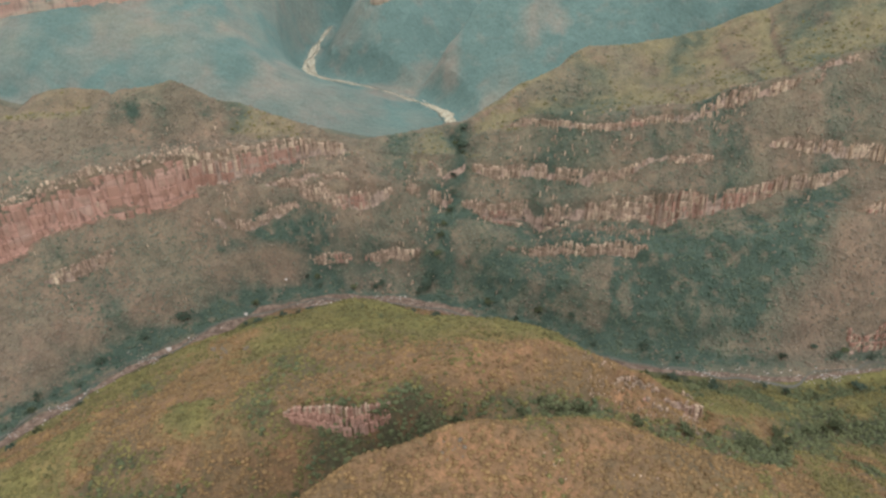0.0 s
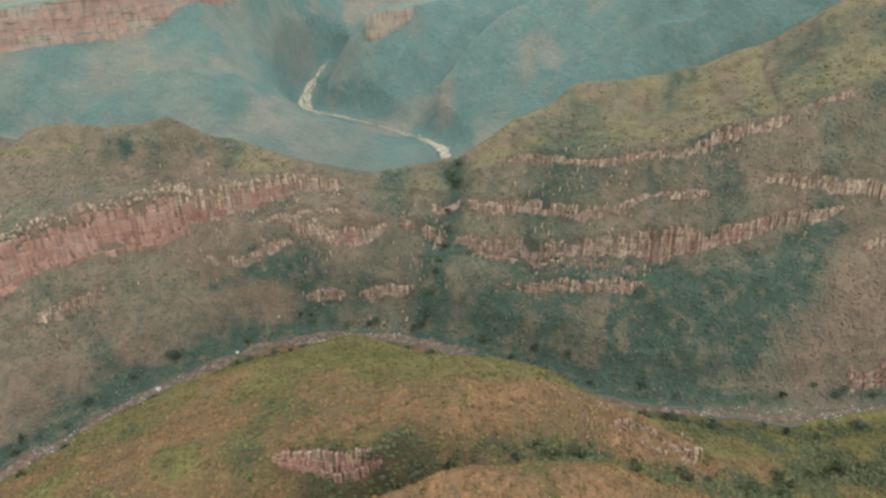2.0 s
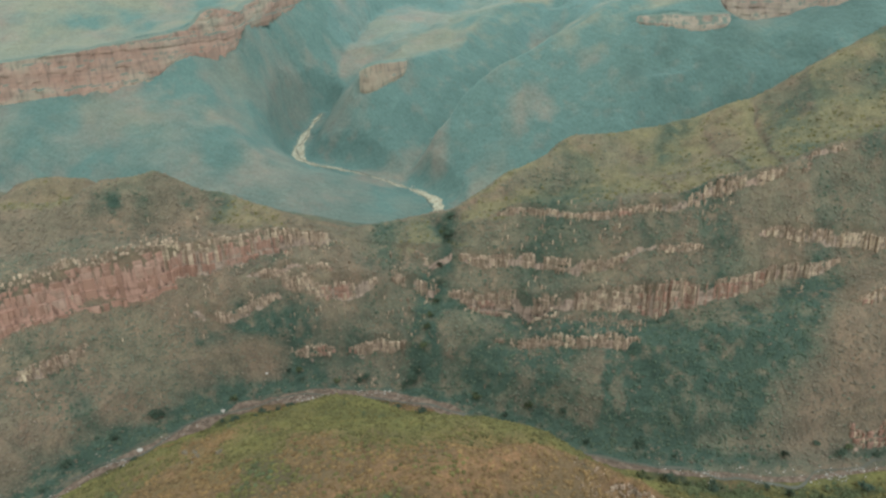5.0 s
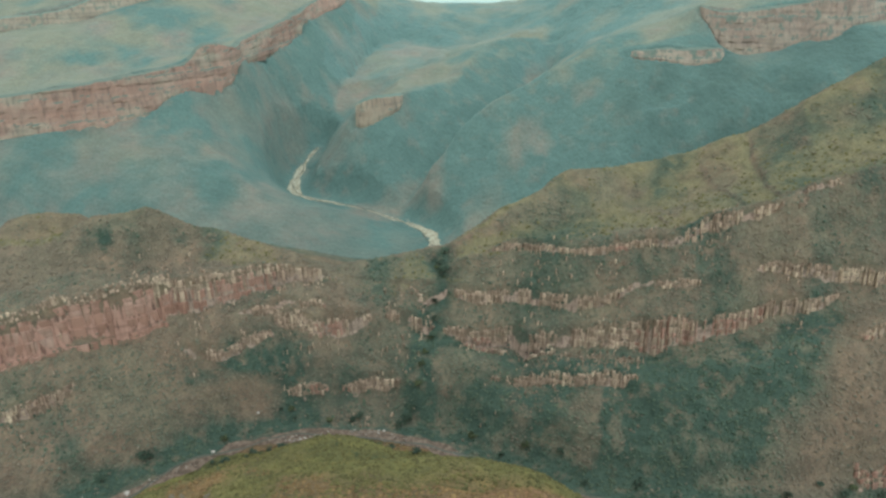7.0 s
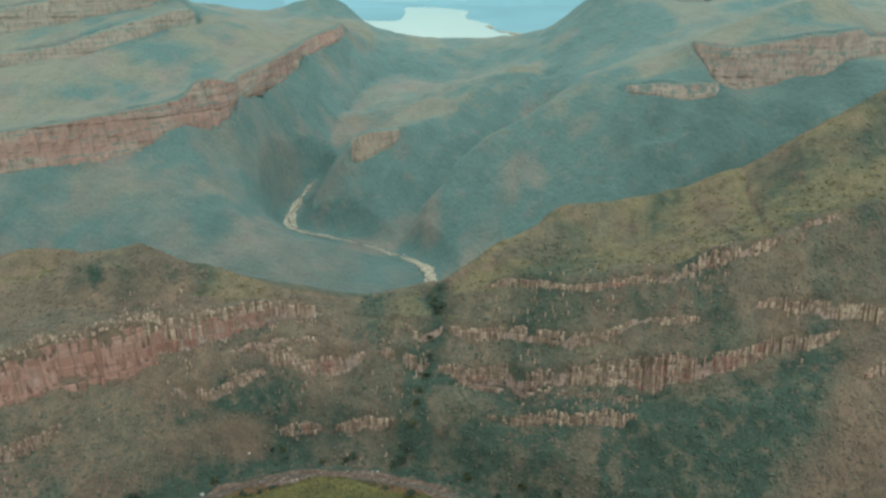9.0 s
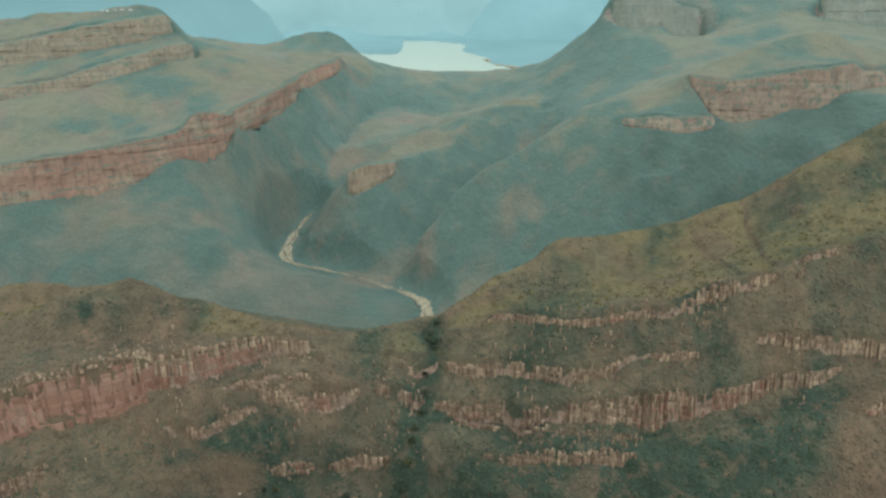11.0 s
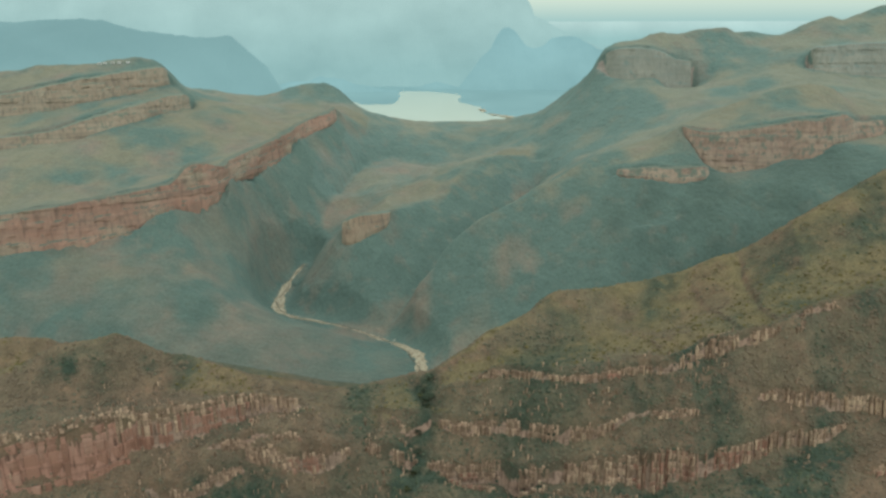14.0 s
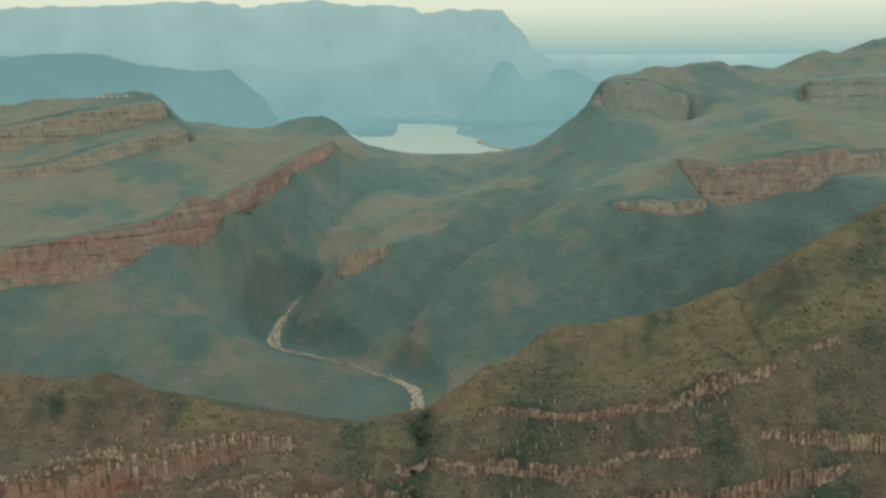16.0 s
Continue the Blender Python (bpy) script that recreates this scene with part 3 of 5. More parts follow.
def relax_far():
    """The far land as a taut sheet over its crests, rims, feet and valley lines: heights and nearest line on a grid."""
    names_ = list(LINES)
    pick = [k for k in names_ if max(p[1] for p in LINES[k][1]) > 740]
    X, Y = np.meshgrid(FAR_X[::4], FAR_Y[::4])
    z, near = land(X.ravel(), Y.ravel(), [LINES[k][1] for k in pick])
    near = np.array([names_.index(k) for k in pick])[near].reshape(X.shape)
    cols = np.interp(FAR_X, FAR_X[::4], np.arange(X.shape[1]))
    rows_ = np.interp(FAR_Y, FAR_Y[::4], np.arange(X.shape[0]))
    z = z.reshape(X.shape)
    z = np.array([np.interp(cols, np.arange(z.shape[1]), r) for r in z])
    z = np.array([np.interp(rows_, np.arange(z.shape[0]), c) for c in z.T]).T
    near = near[np.round(rows_).astype(int)][:, np.round(cols).astype(int)]
    total, count = np.zeros(z.shape), np.zeros(z.shape)
    for k in pick:
        for a, b in zip(LINES[k][1], LINES[k][1][1:]):
            for t in np.linspace(0, 1, max(2, int(math.hypot(b[0] - a[0], b[1] - a[1]) / 2))):
                x, y, h = (a[i] + t * (b[i] - a[i]) for i in range(3))
                i, j = int(round((y - FAR_Y[0]) / FAR_STEP)), int(round((x - FAR_X[0]) / FAR_STEP))
                if 0 <= i < z.shape[0] and 0 <= j < z.shape[1]:
                    total[i, j] += h
                    count[i, j] += 1
    fixed = count > 0
    z = np.where(fixed, total / np.maximum(count, 1), z)
    for _ in range(350):
        p = np.pad(z, 1, mode="edge")
        z = np.where(fixed, z, 0.25 * (p[:-2, 1:-1] + p[2:, 1:-1] + p[1:-1, :-2] + p[1:-1, 2:]))
    # crests and valley lines weather round
    p = np.pad(z, 1, mode="edge")
    soft = 0.5 * z + 0.125 * (p[:-2, 1:-1] + p[2:, 1:-1] + p[1:-1, :-2] + p[1:-1, 2:])
    bare = np.zeros(z.shape)
    for _, rim, foot, _ in WALLS:
        a, b = np.array(LINES[rim][1], float), np.array(LINES[foot][1], float)
        k = np.linspace(0, len(a) - 1, 40 * len(a))
        for q in np.linspace(0, 1, 9):
            x, y = (np.interp(k, np.arange(len(a)), a[:, i] * q + b[:, i] * (1 - q)) for i in (0, 1))
            bare[np.clip(np.round((y - FAR_Y[0]) / FAR_STEP).astype(int), 0, len(FAR_Y) - 1), np.clip(np.round((x - FAR_X[0]) / FAR_STEP).astype(int), 0, len(FAR_X) - 1)] = 1
    # the land stands back behind its wall faces
    lowest = np.minimum.reduce([p[i:i + z.shape[0], j:j + z.shape[1]] for i in range(3) for j in range(3)])
    return np.where(bare > 0, np.minimum(z, lowest + 2), soft), bare, near


FAR_Z, FAR_STEEP, FAR_NEAR = relax_far()


def far_land(x, y):
    """Height, steepness and nearest line of the far land at points."""
    u = np.clip((x - FAR_X[0]) / FAR_STEP, 0, len(FAR_X) - 1.001)
    v = np.clip((y - FAR_Y[0]) / FAR_STEP, 0, len(FAR_Y) - 1.001)
    j, i = u.astype(int), v.astype(int)
    fu, fv = u - j, v - i
    mix = lambda A: (A[i, j] * (1 - fu) + A[i, j + 1] * fu) * (1 - fv) + (A[i + 1, j] * (1 - fu) + A[i + 1, j + 1] * fu) * fv
    return mix(FAR_Z), mix(FAR_STEEP), FAR_NEAR[np.round(v).astype(int), np.round(u).astype(int)]


RIVERS = ("river_near", "river_far")
NEAR_LINES = [k for k in LINES if min(p[1] for p in LINES[k][1]) < 900 and not k.startswith("scar")]
DEEP_LINES = ["back_left", "back_left_foot", "lake_shore_near", "lake_lee", "dome_crest"]
SHORE = [(-267, 2450), (-376, 3783), (-285, 3549), (-178, 3523), (-127, 3570), (-113, 3777), (-122, 4345), (36, 4201), (206, 4003), (175, 3638), (264, 3419), (275, 3167), (364, 3051), (268, 2450)]


def ground_height(x, y):
    """Height of the land with its cliffs and roughness, nearest line, bare rock, and distance to a river."""
    wx = x + 5 * rough(x, y, 45, 3, 2)
    wy = y + 5 * rough(x, y, 45, 4, 2)
    h, owner = np.zeros(x.shape), np.zeros(x.shape, int)
    fore, back = y < 870, y > 800
    if fore.any():
        h[fore], near = land(wx[fore], wy[fore], [LINES[k][1] for k in NEAR_LINES])
        owner[fore] = np.array([list(LINES).index(k) for k in NEAR_LINES])[near]
    steep = np.zeros(x.shape)
    if back.any():
        z, steep[back], near = far_land(x[back], y[back])
        k = np.clip((y[back] - 800) / 70, 0, 1)
        h[back] = h[back] * (1 - k) + z * k
        owner[back] = np.where(y[back] > 850, near, owner[back])
    deep = y > 2250
    if deep.any():
        z, near = land(wx[deep], wy[deep], [LINES[k][1] for k in DEEP_LINES])
        k = np.clip((y[deep] - 2250) / 150, 0, 1)
        h[deep] = h[deep] * (1 - k) + z * k
        owner[deep] = np.where(y[deep] > 2330, np.array([list(LINES).index(k) for k in DEEP_LINES])[near], owner[deep])
    crumple = np.where(y < 900, 0.45, 0.0)
    fx, fy = wx + 2 * crumple * rough(x, y, 9, 5, 2), wy + 2 * crumple * rough(x, y, 9, 6, 2) + 1.8 * rough(x, y, 22, 8, 1)
    rock, wall, level, band = np.zeros(x.shape), np.zeros(x.shape), np.zeros(x.shape), np.zeros(x.shape, int) - 1
    for number, points in enumerate(BANDS):
        x0, x1 = min(p[0] for p in points) - 120, max(p[0] for p in points) + 120
        y0, y1 = min(p[1] for p in points) - 120, max(p[1] for p in points) + 120
        near = (x > x0) & (x < x1) & (y > y0) & (y < y1)
        if not near.any():
            continue
        d, drop, side = along(points, fx[near], fy[near])
        drop = drop * (1 + 0.25 * rough(x[near], y[near], 28, 41, 2))
        soft = np.where(y[near] < 900, 0.9 + 0.035 * np.abs(drop), 2.0 + 0.07 * np.abs(drop))
        s = d * side
        h[near] += 0.42 * drop * np.tanh(s / soft) * np.exp(-d / (8 + np.where(y[near] < 900, 0.6, 1.3) * np.abs(drop)))
        bare = np.clip(drop / 6, 0, 1) * np.clip((0.6 * soft - s) / 1.2, 0, 1) * np.clip((s + 2.6 * soft) / (1.6 * soft), 0, 1)
        wall[near] = np.maximum(wall[near], bare)
        # thicket and rubble hide stretches of the lesser bands
        bare = bare * np.clip(1.0 + (0.3 if number in (0, 4, 5, 6, 7, 17) else 0.7) * rough(x[near], y[near], 24, 43, 3), 0, 1)
        here = bare > rock[near]
        rock[near] = np.where(here, bare, rock[near])
        level[near] = np.where(here, 0.5 + 0.5 * np.tanh(s / soft), level[near])
        band[near] = np.where(here, number, band[near])
    far = np.clip((y - 900) / 1500, 0, 1)
    h = h + (2.5 + 3 * far) * rough(x, y, 70, 11, 4) * np.clip(h / 25, 0, 1) * (1 - steep)
    rock = np.maximum(rock, 0.8 * steep * (y > 1450) * (x > 300))
    # side spurs and gullies on the long far slopes
    folds = 0.35 - np.abs(rough(wx, wy, 110, 14, 3))
    h = h + 10 * folds * np.clip((y - 860) / 120, 0, 1) * np.clip((1700 - y) / 300, 0, 1) * np.clip(h / 60, 0, 1) * np.clip((230 - h) / 60, 0, 1) * (1 - steep)
    # flat beds along the rivers, and the lake's basin
    river = np.full(x.shape, 1e9)
    for name in RIVERS:
        d, z, _ = along(LINES[name][1], x, y)
        river = np.minimum(river, d)
        h = np.where(d < 45, z - 0.6 + (h - z + 0.6) * np.clip((d - 9) / 30, 0, 1) ** 1.3, h)
    inside = np.zeros(x.shape, bool)
    for (ax, ay), (bx, by) in zip(SHORE, SHORE[1:] + SHORE[:1]):
        if ay == by:
            continue
        inside ^= ((ay > wy) != (by > wy)) & (wx < ax + (wy - ay) * (bx - ax) / (by - ay))
    h = np.where(y > 2350, np.where(inside, 50, 62 + np.maximum(h - 62, 6) * np.clip(along([(p, q, 0) for p, q in SHORE + SHORE[:1]], wx, wy)[0] / 350, 0, 1)), h)
    h = np.where(y > 2800, 64 + (h - 64) * np.where(h > 64, np.clip((3300 - y) / 500, 0, 1), 1), h)
    return h, owner, rock, river, level, band, wall




def rows():
    """Rows of the sheet: closer together where cliffs stand."""
    y, out = 140.0, [-1500, -1100, -800, -560, -400, -280, -190, -120, -60, -10, 30, 65, 95, 120]
    while y < 4900:
        out.append(y)
        y += 1.3 if 480 < y < 700 else 3.2 if 880 < y < 1300 else 5.0 if 1300 < y < 1850 else y * 0.0062
    return np.array(out)


ROWS_Y = rows()
COLS = np.concatenate([-1 - np.geomspace(2.5, 0.03, 9), np.linspace(-1, 1, 741), 1 + np.geomspace(0.03, 2.5, 9)])


def half_width(y):
    return 0.72 * np.maximum(y, 140) + 190


gy = np.repeat(ROWS_Y, len(COLS))
gx = np.tile(COLS, len(ROWS_Y)) * half_width(gy)
pieces = [ground_height(gx[i:i + 40000], gy[i:i + 40000]) for i in range(0, len(gx), 40000)]
gz, owner, rock, river, level, band, wall = (np.concatenate([p[k] for p in pieces]) for k in range(7))
names = [g for g, _ in LINES.values()]
order = sorted(set(names))
form = np.array([order.index(g) for g in names])[owner]

nr, nc = len(ROWS_Y), len(COLS)
G = np.stack([gx, gy, gz], 1).reshape(nr, nc, 3)
du, dv = np.gradient(G, axis=1), np.gradient(G, axis=0)
N = np.cross(du, dv)
N /= np.linalg.norm(N, axis=2, keepdims=True)
d_near, _, bank = along(LINES["river_near"][1], gx, gy)
_, _, yonder = along(LINES["river_far"][1], gx, gy)
hollow = np.exp(-np.clip(river - 8, 0, None) / np.where(gy < 700, 9, 20)) * np.where((d_near < 80) & (bank < 0), 0.2, np.where(gy < 700, 0.8, 1.5))
hollow = np.maximum(hollow, 1.4 * np.exp(-((river - 17) / 9) ** 2) * (gy < 700) * (bank > 0) * np.clip((np.abs(gx + 20) - 60) / 40, 0, 1))
for name in ("gully_near", "gully_mid"):
    d, _, _ = along(LINES[name][1], gx, gy)
    hollow = np.maximum(hollow, np.exp(-(d / 14) ** 2))
up = N[..., 2]
for _ in range(8):
    p = np.pad(up, 1, mode="edge")
    up = 0.2 * (up + p[:-2, 1:-1] + p[2:, 1:-1] + p[1:-1, :-2] + p[1:-1, 2:])
up = np.where(gy > 850, up.ravel(), N[..., 2].ravel())
wood = np.where(gy < 440, -0.06, 0.03) + np.where(gy < 440, 0.5, 0.62) * rough(gx, gy, 52, 21, 5) + 0.9 * hollow
# the far slopes are wooded where steep, open on benches; thinned wood paints the middle spur's sunlit flank
spur_flank = np.exp(-((gx - 190) / 75) ** 2 - ((gy - 1045) / 75) ** 2)
# the 0.9 term at (-455, 1325) adds wood to paint a gully's shadow
wood = np.where(gy > 850, 0.06 + 0.88 * np.clip((0.96 - up) / 0.16, 0, 1) + 0.85 * rough(gx, gy, 75, 21, 5) - 0.15 * spur_flank + 0.6 * hollow + 0.9 * np.exp(-((gx + 455) / 45) ** 2 - ((gy - 1325) / 40) ** 2)
                - 0.6 * np.exp(-((gx - 8) / 22) ** 2 - ((gy - 1020) / 24) ** 2)
                + 0.6 * np.clip((gx - 255) / 80, 0, 1) * (gy < 1160) - 0.15 * np.clip(-gx / 60, 0, 1) * np.clip((1100 - gy) / 60, 0, 1), wood)
mottle = rough(gx, gy, 26, 25, 4)
# darker olive bush on the outer ends of the near hills, and thin bush low on the western ridge
wood += np.clip((-95 - gx) / 60, 0, 1) * np.clip((320 + 0.3 * gx + 60 - gy) / 60, 0, 1) * (0.62 + 0.5 * mottle)
wood += np.where(bank < 0, np.clip((gx - 150) / 60, 0, 1) * (gy < 450) * (0.35 + 0.5 * mottle), 0)
wood += np.where(bank > 0, np.clip((-110 - gx) / 60, 0, 1) * np.clip((560 - gy) / 40, 0, 1) * (0.08 + 0.4 * mottle), 0)
for wx_, wy_, wr_ in WOODS:
    wood += np.clip(0.65 + 0.9 * mottle, 0, 1.2) * (0.8 if wx_ < 0 else 1.25) * np.exp(-((gx - wx_) ** 2 + (gy - wy_) ** 2) / wr_ ** 2 * (1 + 0.6 * mottle))
# wood thickened below the dome, darker also to paint the hollow's shadow
wood += 0.5 * np.exp(-((gx - 330) / 190) ** 2 - ((gy - 1560) / 170) ** 2)
# thicket along the feet of the main cliffs
for number in (0, 1, 4, 9):
    d, drop, side = along(BANDS[number], gx, gy)
    wood += np.clip(0.5 + 1.3 * mottle, 0, 1.2) * np.exp(-((d * side + 9) / 6) ** 2) * (drop > 4) * (gx > -210)
# dense bush on the whole slope between the eastern cliff and the river, as far as the red earth
d, _, side = along(BANDS[4], gx, gy)
ledge = np.clip((-d * side - 9) / 8, 0, 1) * np.clip((gx - 12) / 25, 0, 1) * (bank > 0) * (gy > 420) * (gy < 640)
ledge *= 1 - np.clip((gx - 235 - 0.95 * (gy - 465) + 60 * mottle) / 75, 0, 1)
wood = np.maximum(wood, ledge * np.clip(0.46 + 0.75 * rough(gx, gy, 45, 38, 3) + 0.35 * mottle, 0.28, 0.95))
wood = np.clip(wood - 0.22 * (bank > 0) * (gy < 570) * np.clip((-40 - gx) / 50, 0, 1) * np.clip((river - 22) / 15, 0, 1), 0, 1)
# green grass on the flat tops and on the shaded back of the near spur
grass = np.clip((up - np.where(gy > 900, 0.72, 0.78)) / 0.12, 0, 1) * np.clip(0.75 + 0.7 * rough(gx, gy, 60, 27, 3) + 0.35 * (gx > 30), 0, 1) * (gy > 635)
grass *= np.where(gy < 860, 1, np.clip((gz - 85) / 70 + 0.4 * mottle, 0, 1))
grass = np.maximum(grass, np.clip((gy - 362 + 0.10 * np.abs(gx)) / 60, 0, 1) * (gy < 520) * (bank < 0) * np.clip(0.95 + 0.6 * rough(gx, gy, 40, 28, 3), 0, 1))
grass = np.maximum(grass, np.clip((gx - 110) / 60, 0, 1) * (gy < 470) * (bank < 0) * np.clip(0.25 + 0.9 * rough(gx, gy, 40, 34, 3), 0, 1))
grass = np.maximum(grass, np.clip((-90 - gx) / 60, 0, 1) * (gy < 330) * np.clip(-0.1 + 1.0 * rough(gx, gy, 40, 35, 3), 0, 1))
grass *= np.where((gx < -20) & (gy > 560) & (gy < 860), 0.65, 1)
# iron-red rock: the western wall of the ridge, and stretches of the far plateau below its cream rim
iron = np.where(band == 0, np.clip((-205 - gx) / 40, 0, 1) * np.clip((0.75 - level) / 0.2, 0, 1), 0.25 * np.clip(rough(gx, gy, 60, 29, 2), 0, 1))
iron = np.where(band == 12, 0.5, iron)
# red earth: over the western ridge, on the eastern slope, and along the far crests
earth = np.where(gy < 860, np.where(bank > 0, np.clip((20 - gx) / 80, 0, 1) * np.where(gy < 560, 0.3, 0.4), 0) + 0.6 * np.clip((gx - 262 - 0.95 * (gy - 465)) / 30, 0, 1) * (gy < 600) * (gx > 150) * (bank > 0), 0)
earth = np.clip((earth + np.where(gy > 860, np.clip(rough(gx, gy, 70, 37, 5), 0, 0.7) * np.clip((gz - 90) / 60, 0, 1) + 0.3 * np.exp(-((gx - 8) / 22) ** 2 - ((gy - 1020) / 24) ** 2) + 0.7 * np.exp(-((gx + 235) / 40) ** 2 - ((gy - 975) / 45) ** 2) + 0.6 * np.exp(-((gx + 470) / 60) ** 2 - ((gy - 1242) / 35) ** 2) + 0.4 * np.exp(-((gx + 440) / 60) ** 2 - ((gy - 976) / 25) ** 2), 0)) * np.clip(0.9 + 0.6 * mottle, 0, 1.1), 0, 1)
iron = np.where(rock > 0.2, iron, earth)
wood = wood * np.where((gx > 100) & (gy < 585) & (gy > 440), 1 - 0.85 * earth, 1)
# unbroken bush painted darker: less haze behind the ridge, shade under the eastern face
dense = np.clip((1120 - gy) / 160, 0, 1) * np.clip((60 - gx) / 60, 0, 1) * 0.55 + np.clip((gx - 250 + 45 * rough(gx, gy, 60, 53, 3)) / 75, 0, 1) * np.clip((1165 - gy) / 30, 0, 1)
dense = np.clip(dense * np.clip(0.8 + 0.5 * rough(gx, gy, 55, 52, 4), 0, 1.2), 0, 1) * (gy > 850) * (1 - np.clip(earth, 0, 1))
quads = (np.arange(nr - 1)[:, None] * nc + np.arange(nc - 1)[None, :]).ravel()
quads = np.stack([quads, quads + 1, quads + nc + 1, quads + nc], 1)
quad_form = form[quads[:, 0]]
quad_rock = wall[quads].mean(1) > 0.45
quad_band = band[quads[:, 0]]
quad_done = np.zeros(len(quads), bool)


def sheet(name, which, mat, parent=None):
    """One piece of the land, with its true normals and cover."""
    q = quads[which]
    used, idx = np.unique(q, return_inverse=True)
    me = bpy.data.meshes.new(name)
    me.from_pydata(G.reshape(-1, 3)[used], [], idx.reshape(-1, 4).tolist())
    at = me.color_attributes.new("cover", "FLOAT_COLOR", "POINT")
    at.data.foreach_set("color", np.stack([rock[used], wood[used], level[used], grass[used]], 1).astype(np.float32).ravel())
    at = me.attributes.new("iron", "FLOAT", "POINT")
    at.data.foreach_set("value", iron[used].astype(np.float32))
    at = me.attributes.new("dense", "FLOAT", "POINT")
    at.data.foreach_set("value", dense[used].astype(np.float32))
    me.shade_smooth()
    me.normals_split_custom_set_from_vertices(N.reshape(-1, 3)[used])
    me.materials.append(mat)
    ob = new(name, me)
    ob.parent = parent
    return ob


FORMS = {
    "hill_near": ("hill", "near", "rounded hill of dry orange-brown grass and scattered bushes"),
    "spur_near": ("spur", "near", "bushy brown spur with a small cliff above the river bend"),
    "ridge_left": ("ridge", "mid", "scrub-covered ridge with a tall red sandstone cliff band"),
    "ridge_right": ("ridge", "mid", "terraced ridge with pale jointed cliff bands and grassy top"),
    "knoll": ("hill", "mid", "rounded brown hill behind the western ridge"),
    "spur_low": ("spur", "far", "low wooded spur inside the bend of the river"),
    "massif_left": ("plateau", "far", "high stepped plateau with long orange cliff walls"),
    "plateau_rear": ("plateau", "high", "rounded wooded end of the plateau above the lake"),
    "spur_nub": ("spur", "far", "wooded spur ending in a small orange rock face"),
    "spur_centre": ("spur", "far", "steep bush-covered spur running down to the river"),
    "massif_right": ("mountain", "far", "wooded mountain with a broad pale cliff face"),
    "dome": ("mountain", "high", "domed mountain with cliffs below its flat rim"),
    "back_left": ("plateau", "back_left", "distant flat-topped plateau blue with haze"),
}
LAND = {}
for k, g in enumerate(order):
    mine = quad_form == k
    if g == "valley":
        deep = gy[quads[:, 0]] > 860
        hither = (bank[quads[:, 0]] < 0) & (gy[quads[:, 0]] < 600)
        tagged(sheet("ground_near", mine & hither, SLOPE["near"]), "dry grassy hollows and river bank below the near hills", "ground", kind="structure")
        tagged(sheet("ground", mine & ~deep & ~hither, SLOPE["mid"]), "valley floor under scrub and dark riverside thicket", "ground", kind="structure")
        remote = gy[quads[:, 0]] > 1380
        hither = (yonder[quads[:, 0]] > 0) & (gx[quads[:, 0]] < 12) & (gy[quads[:, 0]] < 1120)
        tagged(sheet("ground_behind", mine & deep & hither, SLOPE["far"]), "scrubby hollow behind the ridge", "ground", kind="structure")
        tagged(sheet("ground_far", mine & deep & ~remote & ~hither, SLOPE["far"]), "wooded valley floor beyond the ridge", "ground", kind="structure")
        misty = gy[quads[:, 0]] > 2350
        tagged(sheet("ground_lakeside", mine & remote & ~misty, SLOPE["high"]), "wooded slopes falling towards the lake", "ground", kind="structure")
        # this low land glows too, with haze put into its colour
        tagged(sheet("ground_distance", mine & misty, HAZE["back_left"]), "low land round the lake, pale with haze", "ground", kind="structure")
        continue
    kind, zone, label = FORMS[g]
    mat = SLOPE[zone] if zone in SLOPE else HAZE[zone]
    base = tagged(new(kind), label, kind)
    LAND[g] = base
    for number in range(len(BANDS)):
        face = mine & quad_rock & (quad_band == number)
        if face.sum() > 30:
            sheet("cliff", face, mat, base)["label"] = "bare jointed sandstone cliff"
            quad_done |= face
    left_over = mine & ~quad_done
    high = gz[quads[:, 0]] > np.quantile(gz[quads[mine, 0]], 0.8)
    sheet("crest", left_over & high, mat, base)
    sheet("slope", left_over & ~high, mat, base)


def height_at(x, y):
    """Height of the built land at points, from the sheet itself."""
    v = np.clip(np.interp(y, ROWS_Y, np.arange(nr)), 0, nr - 2)
    u = np.clip(np.interp(x / half_width(y), COLS, np.arange(nc)), 0, nc - 2)
    i, j = v.astype(int), u.astype(int)
    fv, fu = v - i, u - j
    Z = G[..., 2]
    return (Z[i, j] * (1 - fu) + Z[i, j + 1] * fu) * (1 - fv) + (Z[i + 1, j] * (1 - fu) + Z[i + 1, j + 1] * fu) * fv


# ---- rivers and lake ----
def smooth_line(points, step):
    """Points every step metres along a rounded line."""
    p = np.array(points, float)
    for _ in range(3):
        q = np.repeat(p, 2, axis=0)[1:-1]
        a, b = q[0::2], q[1::2]
        p = np.concatenate([p[:1], np.stack([0.75 * a + 0.25 * b, 0.25 * a + 0.75 * b], 1).reshape(-1, 3), p[-1:]])
    s = np.concatenate([[0], np.cumsum(np.linalg.norm(np.diff(p, axis=0), axis=1))])
    at = np.arange(0, s[-1], step)
    return np.stack([np.interp(at, s, p[:, k]) for k in range(3)], 1)


